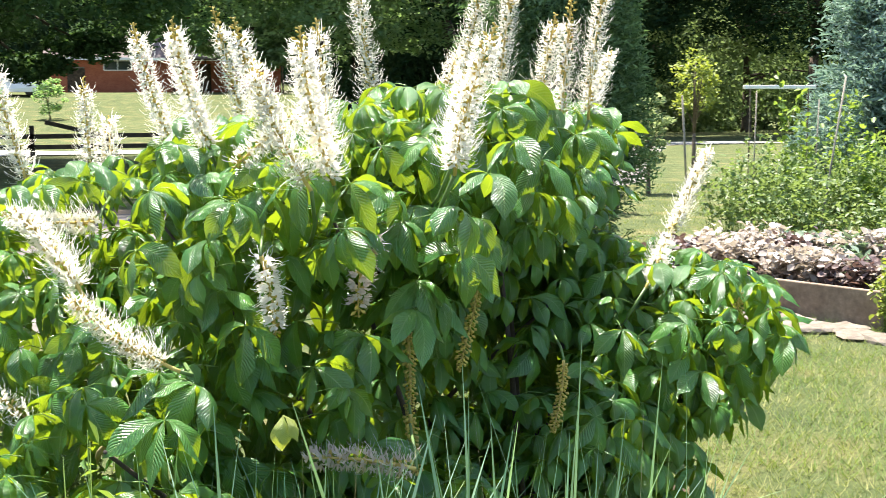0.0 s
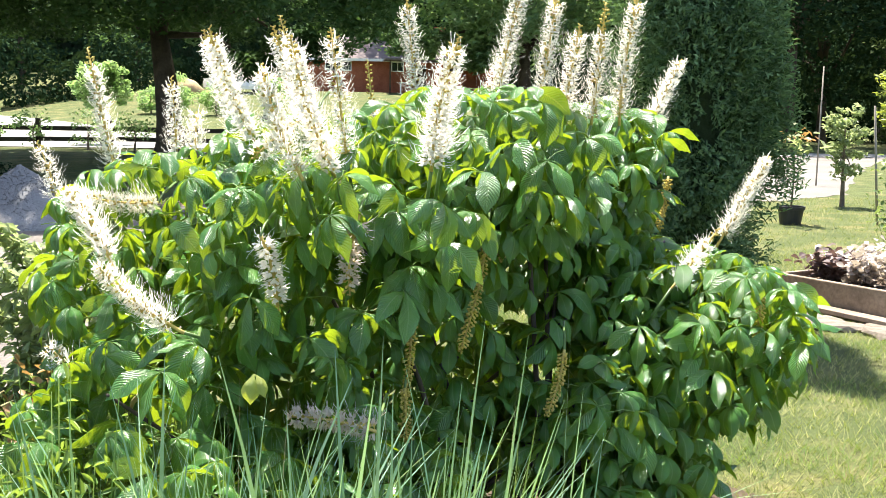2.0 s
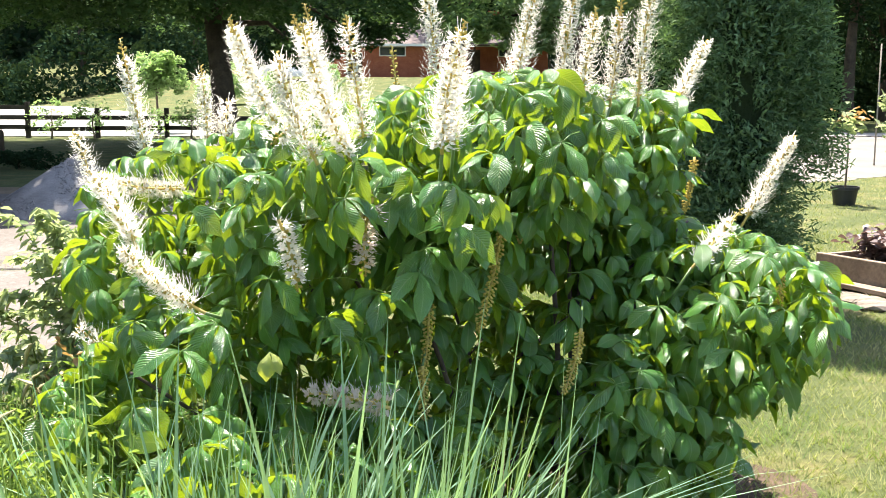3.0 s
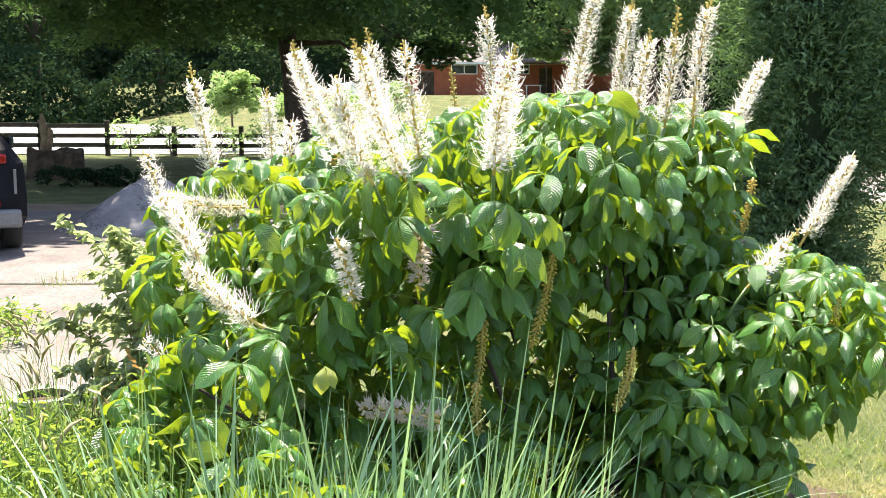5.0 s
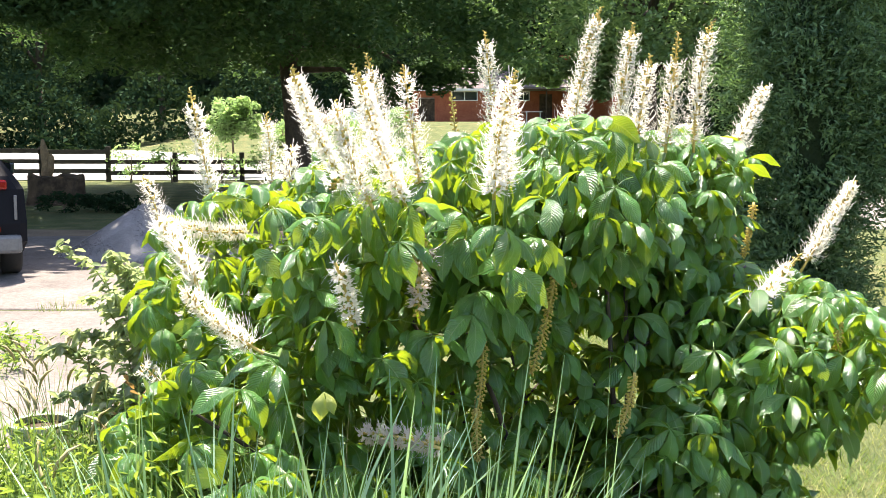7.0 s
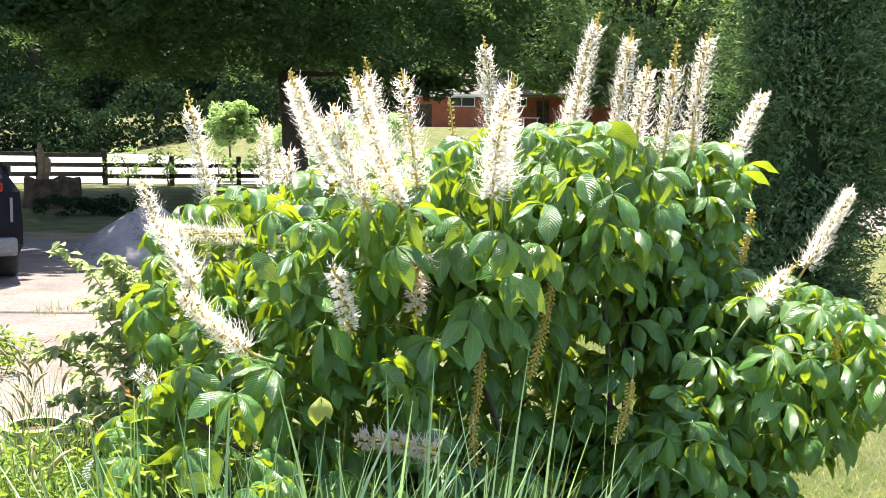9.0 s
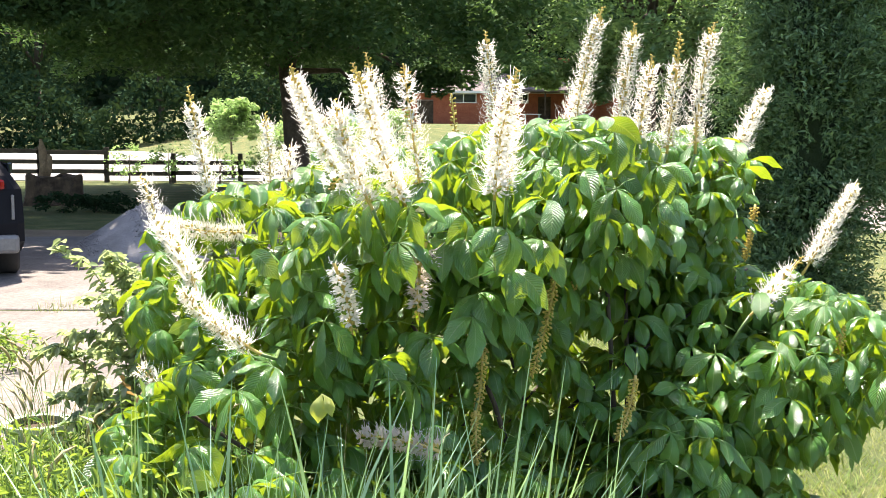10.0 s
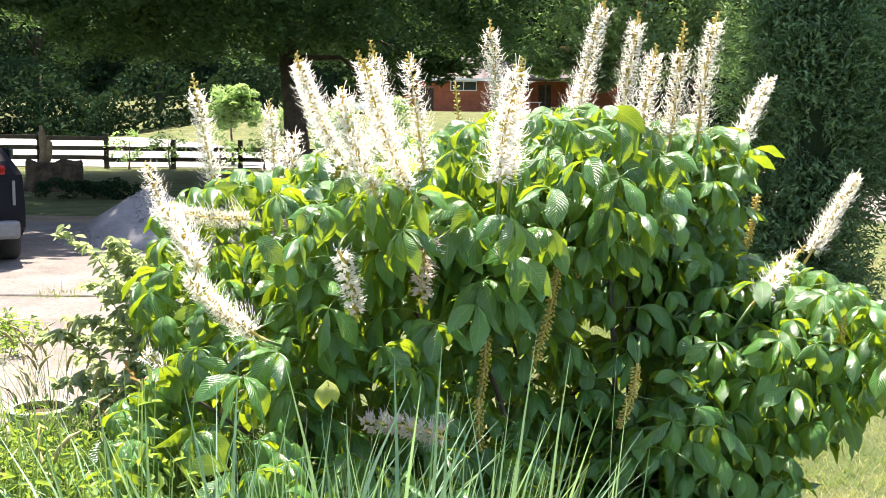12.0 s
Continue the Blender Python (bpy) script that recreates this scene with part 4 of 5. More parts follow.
# ---- loose shrub and weeds beside the drive ----
def arching_shrub(x, y, reach, h, stems, lean):
    """Loose shrub of thin arching stems with pairs of narrow pale leaves that hang from them."""
    root = thing("side_shrub", pose(x, y, 0), "loose arching shrub with narrow pale leaves beside the drive", "shrub", "shrubs by the drive")
    pts, way = [], []
    for i in range(stems):
        a = RNG.uniform(0, 6.283)
        e = Vector((reach * math.cos(a) * RNG.uniform(0.4, 1) + lean, reach * math.sin(a) * RNG.uniform(0.4, 1), h * RNG.uniform(0.5, 1.0)))
        knee = Vector((e.x * 0.35, e.y * 0.35, e.z * RNG.uniform(0.75, 0.95)))
        line = [Vector((0.03 * math.cos(a), 0.03 * math.sin(a), -0.03)), knee * 0.55, knee, knee.lerp(e, 0.55) + Vector((0, 0, 0.05)), e]
        part("stem", mesh_of("stem", *tube_arrays(line, [0.004, 0.0035, 0.003, 0.002, 0.001], 4), M_WEED), None, root)
        for k in range(84):
            f = RNG.uniform(0.9, 3.99)
            q = line[int(f)].lerp(line[int(f) + 1], f - int(f))
            d = (line[int(f) + 1] - line[int(f)]).normalized()
            out = Vector((RNG.normal(), RNG.normal(), RNG.normal() * 0.3)) + d * 0.7
            out.normalize()
            pts.append(q + out * 0.035)
            way.append(out + Vector((0, 0, -0.35)))
    part("foliage", cards(pts, 0.062, M_PALELEAF, "foliage", 0.4, 0.42, way, fine=True), None, root)["kind"] = "stuff"


arching_shrub(-1.22, 4.60, 0.36, 1.10, 14, -0.10)
arching_shrub(-1.10, 4.85, 0.34, 1.16, 10, -0.08)
arching_shrub(-1.30, 4.45, 0.30, 0.80, 12, -0.06)
arching_shrub(-1.05, 4.40, 0.26, 0.95, 8, 0.0)
leafy_plant("rusty_plant", -1.18, 4.15, 0, 0.72, 0.14, 90, 0.05, M_RUSTLEAF, "plant with orange-red withering leaves", flat=0.4)
for i in range(78):
    x, y = RNG.uniform(-2.3, -0.68), RNG.uniform(2.3, 4.4)
    if x < -1.9 + (y - 2.3) * 0.2 and y > 3.6:
        continue
    leafy_plant("weed", x, y, 0, (1.55 - y * (0.262 - 0.047 * min(1.0, max(0.0, (x / y + 0.345) / 0.09)))) * RNG.uniform(0.78, 1.06), 0.18, 380, 0.043 if i % 2 else 0.037, M_DARKWEED if i % 2 else M_WEED, "bright yellow-green weed in the rough edge of the garden", group="weeds by the drive", flat=0.3 if i % 2 else 0.0, aspect=0.2 if i % 2 else 0.28)
for (x, y, h) in ((-0.36, 2.05, 0.9), (-0.24, 2.0, 0.9), (-0.42, 2.15, 0.88)):
    leafy_plant("weed", x, y, 0, h, 0.07, 90, 0.035, M_WEED, "small yellow-green weed among the ornamental grass", group="weeds in the grass", flat=0.3, aspect=0.4)
for (x, y, z) in ((-1.0, 3.6, 0.72), (-0.95, 3.45, 0.66), (-1.05, 3.75, 0.6)):
    leafy_plant("goldenrod", x, y, 0, z, 0.08, 60, 0.035, M_YELLOWWEED, "weed with small yellow flower heads", group="goldenrods")


def grass_clump(name, x, y, r, n, hlo, hhi, width, material, label, bend=0.5, z=0.0, lean_k=0.45, group=""):
    root = thing(name, pose(x, y, z), label, "grass", group)
    a, rr = RNG.uniform(0, 6.283, n), r * np.sqrt(RNG.uniform(0, 1, n))
    roots = np.stack([rr * np.cos(a), rr * np.sin(a), np.full(n, -0.02)], 1)
    la = a + RNG.normal(size=n) * 0.7
    lk = np.abs(RNG.normal(size=n)) * lean_k + 0.05
    part("blades", blades(roots, hlo + (hhi - hlo) * RNG.uniform(0, 1, n) ** 1.7, width * RNG.uniform(0.3, 1.15, n), np.stack([np.cos(la) * lk, np.sin(la) * lk], 1), material, "blades", bend, 6), None, root)
    return root


for (x, y, r, n, h) in ((-0.24, 2.2, 0.2, 130, 1.04), (-0.06, 2.1, 0.2, 66, 1.10), (-0.5, 2.4, 0.14, 45, 0.96), (-0.1, 1.98, 0.2, 36, 1.06), (-0.38, 2.1, 0.22, 231, 1.04), (-0.14, 2.0, 0.2, 91, 1.03), (0.04, 2.05, 0.18, 31, 1.03)):
    grass_clump("ornamental_grass", x, y - 0.1, r * 1.1, int(n * (1.0 if x < 0.2 else 0.35)), h * (0.88 if n % 2 and n > 70 else 0.72), h * (1.1 if x < 0.2 else 0.98), 0.0092, M_GRASSBLUE, "clump of tall blue-green ornamental grass", bend=1.0, lean_k=0.62 if x < -0.15 else 0.15, group="ornamental grasses")
grass_clump("ornamental_grass", -0.11, 1.96, 0.17, 46, 0.84, 1.02, 0.0135, M_GRASSBLUE, "broad-bladed clump of blue-green ornamental grass", bend=0.8, lean_k=0.2, group="ornamental grasses")
for (x, y, r, n, h) in ((-0.38, 2.15, 0.22, 46, 0.96), (-0.02, 2.05, 0.24, 50, 1.0)):
    grass_clump("green_grass", x, y - 0.1, r, n * 2, h * 0.8, h * 1.1, 0.0048, M_WEED, "narrow fresh green grass among the clump", bend=0.9, lean_k=0.7 if x < -0.2 else 0.3, group="narrow grasses")
for (x, y, h, lx, ly) in ((0.03, 2.15, 1.20, 0.05, 0.1), (0.24, 2.2, 1.19, 0.0, 0.1), (-0.14, 2.1, 1.12, 0.32, 0.0), (0.13, 2.1, 1.10, -0.2, 0.1), (0.05, 2.05, 1.12, 0.34, 0.0)):
    root = thing("grass_tuft", pose(x, y - 0.08, 0), "tall stiff blue-grey blades above the grass clump", "grass", "tall blades")
    for k in (1.0, 0.9, 0.82):
        part("blade", blades([(RNG.normal() * 0.04, RNG.normal() * 0.03, -0.02)], [h * k], [0.0068], [(lx + RNG.normal() * 0.14, ly + RNG.normal() * 0.1)], M_GRASSBLUE, "blade", 0.35, 6), None, root)
for (x, y, n, h) in ((0.02, 2.15, 20, 1.14), (-0.3, 2.2, 16, 1.08), (0.36, 2.45, 12, 0.95), (0.55, 2.6, 8, 0.76)):
    grass_clump("seeding_grass", x, y, 0.18, n, h * 0.7, h, 0.0014, M_STRAW, "thin straw-coloured grass stalks in the clump", bend=0.35, group="seeding grasses", lean_k=0.45)
for (x, y, n, h) in ((-1.75, 5.0, 26, 0.75), (-2.0, 5.2, 20, 0.7), (-1.5, 4.4, 24, 0.7), (-1.3, 3.6, 20, 0.72)):
    grass_clump("foxtail_grass", x, y, 0.16, n, h * 0.6, h, 0.003, M_STRAW, "foxtail grass with drooping brown seed heads", group="foxtail grasses", lean_k=0.3)
for (x, y, n, h, r) in ((-2.02, 5.42, 12, 0.5, 0.1), (-1.85, 5.0, 12, 0.62, 0.2), (-1.65, 4.6, 10, 0.66, 0.2), (-1.3, 3.6, 6, 0.76, 0.25), (-1.0, 3.1, 6, 0.84, 0.25), (-1.2, 2.9, 5, 0.88, 0.25)):
    root = thing("foxtail", pose(x, y, 0.0 if r > 0.15 else 0.13), "foxtail stalks with nodding tan seed heads", "grass", "foxtails by the planter")
    stalks, heads = Gather(), Gather()
    for k in range(n):
        a, rr, ht = RNG.uniform(0, 6.28), r * math.sqrt(RNG.uniform(0, 1)), h * RNG.uniform(0.6, 1.0)
        b = Vector((rr * math.cos(a), rr * math.sin(a), -0.03))
        ln = Vector((RNG.normal() * 0.14, RNG.normal() * 0.1, 0))
        p1, p2 = b + ln * 0.4 + Vector((0, 0, ht * 0.6)), b + ln + Vector((0, 0, ht))
        stalks.add(*tube_arrays([b, p1, p2], [0.0016, 0.0014, 0.001], 4))
        nod = ln.normalized() * 0.03 if ln.length > 1e-3 else Vector((0.03, 0, 0))
        heads.add(*tube_arrays([p2, p2 + Vector((0, 0, 0.035)) + nod * 0.4, p2 + Vector((0, 0, 0.068)) + nod * 1.3, p2 + Vector((0, 0, 0.084)) + nod * 2.4], [0.003, 0.0072, 0.006, 0.0015], 6))
    part("stalk_growth", stalks.mesh("stalk_growth", M_WEED), None, root)["kind"] = "stuff"
    part("seed_fringe", heads.mesh("seed_fringe", M_STRAW), None, root, "tan bristly seed heads")["kind"] = "stuff"
for (x, y, h) in ((-3.0, 7.7, 0.24), (-3.2, 7.5, 0.2), (-2.95, 7.3, 0.18), (-3.3, 7.9, 0.22), (-3.15, 7.2, 0.2)):
    leafy_plant("drive_weed", x, y, 0.01, h, 0.2, 160, 0.05, M_WEED, "low weed spreading over the concrete", group="weeds on the drive", aspect=0.35)
for (x, y) in ((-3.5, 10.0), (-2.6, 10.0), (-4.6, 9.95), (-1.6, 10.0)):
    grass_clump("joint_grass", x, y, 0.22, 120, 0.06, 0.16, 0.004, M_LAWNBLADE, "tuft of grass growing in the drive joint", group="tufts in the drive")
n = 120000
lx, ly = 0.4 + 7.0 * RNG.uniform(0, 1, n) ** 1.7, 2.2 + 10.0 * RNG.uniform(0, 1, n) ** 1.7
keep = (lx > 0.1 + 0.10 * ly) & (((lx - 0.32) / 1.12) ** 2 + ((ly - 4.02) / 1.02) ** 2 > 1)
lx, ly = lx[keep] + RNG.normal(size=keep.sum()) * 0.10, ly[keep] + RNG.normal(size=keep.sum()) * 0.16
n = len(lx)
la = RNG.uniform(0, 6.283, n)
m = 24000
k = 9000
lx, ly = np.concatenate([lx, RNG.uniform(2.5, 13, m), RNG.uniform(-3.5, 5.5, k)]), np.concatenate([ly, 8.5 + 12 * RNG.uniform(0, 1, m), RNG.uniform(-3.0, 2.2, k)])
n = len(lx)
la = RNG.uniform(0, 6.283, n)
tagged(part("lawn_grass", blades(np.stack([lx, ly, np.zeros(n)], 1), RNG.uniform(0.02, 0.06, n), np.where(ly > 8.4, 0.008, RNG.uniform(0.0028, 0.0065, n)), np.stack([np.cos(la), np.sin(la)], 1) * 0.9, M_LAWNBLADE, "lawn_grass", 0.6, 1), None),
       "short dry-tipped lawn grass", "grass", kind="stuff")


slab("mulch_bed", [(0.32 + 1.26 * math.cos(a) * (1 + 0.08 * math.sin(5 * a)), 4.02 + 1.16 * math.sin(a) * (1 + 0.07 * math.sin(7 * a))) for a in np.linspace(0, 6.283, 40, endpoint=False)], -0.05, 0.006, M_SOIL,
     "dark leaf mulch under the flowering shrub", "soil", bev=0)
n = 28000
gx, gy = 0.9 + 4.0 * RNG.uniform(0, 1, n) ** 1.3, 2.4 + 6.5 * RNG.uniform(0, 1, n) ** 1.2
keep = (np.sin(gx * 5.3 + np.sin(gy * 3.1) * 2) + np.cos(gy * 4.7 + gx) > -0.2) & (((gx - 0.32) / 1.05) ** 2 + ((gy - 4.02) / 0.98) ** 2 > 1)
gx, gy = gx[keep], gy[keep]
n = len(gx)
la = RNG.uniform(0, 6.283, n)
tagged(part("green_lawn_grass", blades(np.stack([gx, gy, np.zeros(n)], 1), RNG.uniform(0.03, 0.085, n), RNG.uniform(0.003, 0.006, n), np.stack([np.cos(la), np.sin(la)], 1) * 0.9, M_GREENBLADE, "green_lawn_grass", 0.7, 1), None),
       "greener tufts of lawn grass", "grass", kind="stuff")
# ---- the flowering shrub ----
shrub = thing("buckeye_shrub", pose(0, 0, 0), "bottlebrush buckeye in flower with drooping green leaves and white spikes", "shrub")


def leaflet(g, base, az, length, width, p0, p1, twist, fold=-0.2, fine=True, swerve=0.0):
    """One obovate, pointed, arching leaflet that starts at base, heads along az and bends from pitch p0 to p1; fold below 0: its halves droop from the rib."""
    prof = (0.05, 0.20, 0.42, 0.66, 0.87, 1.0, 0.98, 0.76, 0.34, 0.0) if fine else (0.08, 0.6, 1.0, 0.7, 0.0)
    cross = (-1.0, -0.55, 0.0, 0.55, 1.0) if fine else (-1.0, 0.0, 1.0)
    ns, nc = len(prof), len(cross)
    pos, wave = Vector(base), twist * 40
    verts, faces, uvs = [], [], []
    for i in range(ns):
        s = i / (ns - 1)
        pitch = p0 + (p1 - p0) * min(1.0, s * 1.45)
        az += swerve * s / ns
        d = Vector((math.sin(az) * math.cos(pitch), math.cos(az) * math.cos(pitch), math.sin(pitch)))
        if i:
            pos = pos + d * (length / (ns - 1))
        side = Vector((math.cos(az), -math.sin(az), 0))
        up = side.cross(d)
        side = (side * math.cos(twist) + up * math.sin(twist)).normalized()
        up = side.cross(d)
        for cc in cross:
            w = cc * width * 0.5 * prof[i]
            lift = fold * width * prof[i] * cc * cc + 0.055 * width * abs(cc) * prof[i] * math.sin(s * 17 + cc * 2.6 + wave)
            verts.append(pos + side * w + up * lift)
            uvs.append((0.5 + cc / 2, s))
    for i in range(ns - 1):
        for k in range(nc - 1):
            a = i * nc + k
            faces.append((a, a + 1, a + nc + 1, a + nc))
    g.add(verts, faces, uvs)


def leaf_mesh(droop, seed, fine=True):
    """A hand-shaped leaf of five to seven leaflets on its stalk, heading along +y, about 0.2 m in reach."""
    r = random.Random(seed)
    g = Gather()
    count = r.choice((5, 5, 5, 6, 7))
    for i in range(count):
        k = i / (count - 1) * 2 - 1
        az = k * radians(122) + r.uniform(-0.16, 0.16)
        ln = (0.228 - 0.070 * abs(k)) * r.uniform(0.88, 1.12)
        p0 = radians(r.uniform(0, 36) - 14 * droop)
        p1 = radians(-58 - 32 * droop + r.uniform(-18, 28))
        if r.random() < 0.22:
            p1 += radians(r.uniform(10, 26))
        leaflet(g, (0.004 * math.sin(az), 0.004 * math.cos(az), 0), az, ln, ln * r.uniform(0.37, 0.46), p0, p1, r.uniform(-0.8, 0.8), r.uniform(-0.30, 0.10), fine, r.uniform(-1.0, 1.0))
    g.add(*tube_arrays([(0, -0.15, -0.035), (0, -0.07, -0.002), (0, 0.004, 0)], [0.0028, 0.0024, 0.002], 5 if fine else 3))
    return g


LEAF_KINDS = [leaf_mesh((i % 5) / 4, 40 + i) for i in range(20)]
PLAIN_KINDS = [leaf_mesh((i % 5) / 4, 140 + i, False) for i in range(15)]
LEAF_MESHES = [g.mesh("leaf", M_LEAF) for g in LEAF_KINDS]

# lobes of the shrub: centre and half-sizes
# the low lobe at y 4.40 is added behind the others to shade the ground
LOBES = [((0.30, 3.64, 1.37), (0.36, 0.50, 0.24)), ((0.76, 4.12, 1.36), (0.30, 0.36, 0.22)), ((-0.08, 3.72, 1.14), (0.50, 0.60, 0.38)), ((-0.62, 3.68, 1.05), (0.34, 0.60, 0.35)),
         ((-0.43, 2.99, 0.69), (0.43, 0.50, 0.31)), ((0.22, 3.98, 0.66), (0.68, 0.54, 0.52)), ((1.07, 3.70, 0.86), (0.33, 0.36, 0.22)),
         ((0.90, 4.22, 1.00), (0.20, 0.30, 0.26)), ((-0.03, 3.16, 1.20), (0.42, 0.32, 0.22)), ((0.66, 3.60, 0.48), (0.26, 0.40, 0.34)), ((0.24, 3.76, 0.48), (0.54, 0.38, 0.36)), ((1.08, 4.40, 0.58), (0.30, 0.34, 0.24)), ((0.98, 4.02, 1.02), (0.24, 0.30, 0.14)), ((0.84, 3.62, 0.38), (0.22, 0.34, 0.26)), ((1.08, 3.62, 0.72), (0.18, 0.26, 0.13)), ((-0.08, 3.02, 0.58), (0.28, 0.34, 0.24)), ((0.60, 3.98, 0.92), (0.34, 0.36, 0.36)), ((0.50, 3.95, 0.42), (0.40, 0.40, 0.30))]
# flowers that hang on the front, which the leaves leave free: x, y, z of both ends
OPEN = [((-0.03, 2.70, 0.79), (-0.24, 2.84, 0.79)), ((0.08, 3.18, 0.99), (0.06, 3.05, 0.66)), ((0.29, 3.20, 1.20), (0.22, 3.20, 0.87)), ((0.52, 3.22, 0.87), (0.46, 3.15, 0.70)), ((1.13, 4.28, 1.30), (1.08, 4.22, 1.10)),
        ((-0.31, 2.93, 1.22), (-0.27, 3.02, 1.02)), ((-0.07, 2.88, 1.28), (-0.09, 2.96, 1.07)), ((-0.64, 3.53, 1.25), (-0.86, 3.38, 1.29)),
        ((-0.67, 2.98, 1.13), (-0.81, 3.10, 1.32)), ((-0.49, 2.88, 0.99), (-0.71, 2.95, 1.15)), ((0.93, 3.56, 0.99), (1.18, 3.85, 1.15))]

# large leaves that hang free at the front: x, y, z of the hub
HEROES = [(-0.21, 2.99, 1.39), (-0.14, 2.86, 1.28), (0.13, 2.88, 1.31), (0.24, 3.02, 1.38), (0.35, 3.16, 1.45), (0.46, 3.33, 1.56), (0.58, 3.29, 1.46), (0.6, 3.3, 1.37), (0.04, 3.25, 1.44), (0.15, 3.18, 1.45), (-0.56, 3.13, 1.22), (-0.52, 3.28, 1.34), (-0.36, 2.99, 1.33), (-0.34, 2.98, 1.06), (-0.46, 2.88, 0.96), (-0.53, 2.77, 0.92), (-0.68, 2.9, 0.93), (-0.64, 2.71, 0.79), (-0.34, 3.07, 0.98), (0.34, 3.47, 0.88), (0.53, 3.49, 0.85), (0.8, 3.45, 0.89), (0.81, 3.86, 1.53), (-0.11, 2.93, 1.37), (-0.08, 3.27, 1.43), (0.94, 3.55, 1.06), (1.13, 3.46, 1.04), (1.01, 3.36, 0.77)]


def inside(p, skip, grow=0.9):
    return any(i != skip and sum(abs((p[k] - c[k]) / (r[k] * grow)) ** 2.6 for k in range(3)) < 1 for i, (c, r) in enumerate(LOBES))


def before_flower(p):
    """True where a leaf would hang right in front of one of the open flowers."""
    for a, b in OPEN:
        a, b = Vector(a), Vector(b)
        for drop, clear in ((0.06, 0.135), (0.12, 0.10)):
            z = p.z - drop
            t = max(0.0, min(1.0, ((p.x - a.x) * (b.x - a.x) + (z - a.z) * (b.z - a.z)) / ((b.x - a.x) ** 2 + (b.z - a.z) ** 2)))
            q = a.lerp(b, t)
            if p.y < q.y + 0.06 and math.hypot(p.x - q.x, z - q.z) < clear:
                return True
    return False


def before_hero(p):
    """True where a leaf would crowd one of the large leaves that hang free."""
    return any(p.y < y + 0.05 and -0.10 < z - p.z + 0.03 < 0.16 and abs(p.x - x) < 0.10 for x, y, z in HEROES)


rl = random.Random(5)
spots = []
for tries in range(34000):
    i = rl.randrange(len(LOBES))
    c, r = LOBES[i]
    d = Vector((rl.gauss(0, 1), rl.gauss(0, 1), rl.gauss(0, 1))).normalized()
    k = (abs(d.x) ** 2.6 + abs(d.y) ** 2.6 + abs(d.z) ** 2.6) ** (-1 / 2.6)
    k *= rl.uniform(0.84, 1.0) + 0.12 * noise.noise(Vector((d.x * 3 + i * 9, d.y * 3, d.z * 3)))
    p = Vector((c[0] + d.x * r[0] * k, c[1] + d.y * r[1] * k, c[2] + d.z * r[2] * k))
    if p.z < 0.22 or inside(p, i) or before_flower(p) or before_hero(p):
        continue
    gap = 0.078 if d.z > 0.45 else 0.076 if p.y < c[1] + 0.2 else 0.10
    if any((p - q[0]).length < gap for q in spots):
        continue
    nrm = Vector((d.x / r[0], d.y / r[1], d.z / r[2])).normalized()
    spots.append((p, nrm))


def leaf_pose(p, nrm, size):
    az = math.atan2(-nrm.x, nrm.y) + rl.gauss(0, 0.8)
    tip = radians(rl.uniform(-36, 14)) * (1 - 0.5 * max(0, nrm.z))
    return Matrix.Translation(p) @ Matrix.Rotation(az, 4, "Z") @ Matrix.Rotation(tip, 4, "X") @ Matrix.Rotation(radians(rl.gauss(0, 20)), 4, "Y") @ Matrix.Scale(size, 4)


spots.sort(key=lambda s: s[0].y - 0.35 * s[0].z)
for x, y, z in HEROES:
    m = Matrix.Translation((x, y, z)) @ Matrix.Rotation(math.pi + rl.gauss(0, 0.3) + 0.35 * (0.1 - x), 4, "Z") @ Matrix.Rotation(radians(rl.uniform(-24, 8)), 4, "X") @ Matrix.Rotation(radians(rl.gauss(0, 16)), 4, "Y") @ Matrix.Scale(rl.uniform(0.58, 0.70), 4)
    ob = new("leaf", LEAF_MESHES[rl.choice((3, 4, 8, 9, 13, 14, 18, 19))])
    ob.parent, ob.matrix_basis = shrub, m
rest = Gather()
for i, (p, nrm) in enumerate(spots):
    droop = rl.choice((2, 3, 3, 4, 4)) if p.x > 0.72 else rl.choice((0, 1, 2, 2, 3)) if p.z < 0.95 and p.x > -0.15 else rl.choice((2, 3, 3, 4, 4)) if nrm.z < 0.75 else rl.choice((1, 2, 2, 3))
    size = rl.uniform(0.40, 0.68) * (0.92 if p.y < 3.0 else 1.1 if p.x > 0.72 and p.z < 1.2 else 1.0)
    m = leaf_pose(p, nrm, size)
    if i < 270:
        ob = new("leaf", LEAF_MESHES[droop + 5 * rl.randrange(4)])
        ob.parent, ob.matrix_basis = shrub, m
    else:
        g = (LEAF_KINDS if i < 760 else PLAIN_KINDS)[droop + 5 * rl.randrange(3)]
        rest.add([m @ Vector(v) for v in g.v], g.f, g.uv)
# growth inside and behind, that shades the heart of the shrub
for i in range(1300):
    c, r = rl.choice(LOBES[:3] + LOBES)
    d = Vector((rl.gauss(0, 1), rl.gauss(0, 1) + 0.5, rl.gauss(0, 1))).normalized() * rl.uniform(0.3, 0.82)
    p = Vector((c[0] + d.x * r[0], c[1] + d.y * r[1], max(0.15, c[2] + d.z * r[2])))
    g = PLAIN_KINDS[rl.randrange(15)]
    m = leaf_pose(p, d.normalized(), rl.uniform(0.48, 0.74))
    rest.add([m @ Vector(v) for v in g.v], g.f, g.uv)
g = Gather()
leaflet(g, (0, 0, 0), math.pi + 0.3, 0.15, 0.085, radians(-20), radians(-88), 0.3)
leaflet(g, (0, 0, 0), math.pi - 1.0, 0.13, 0.07, radians(-10), radians(-80), -0.2)
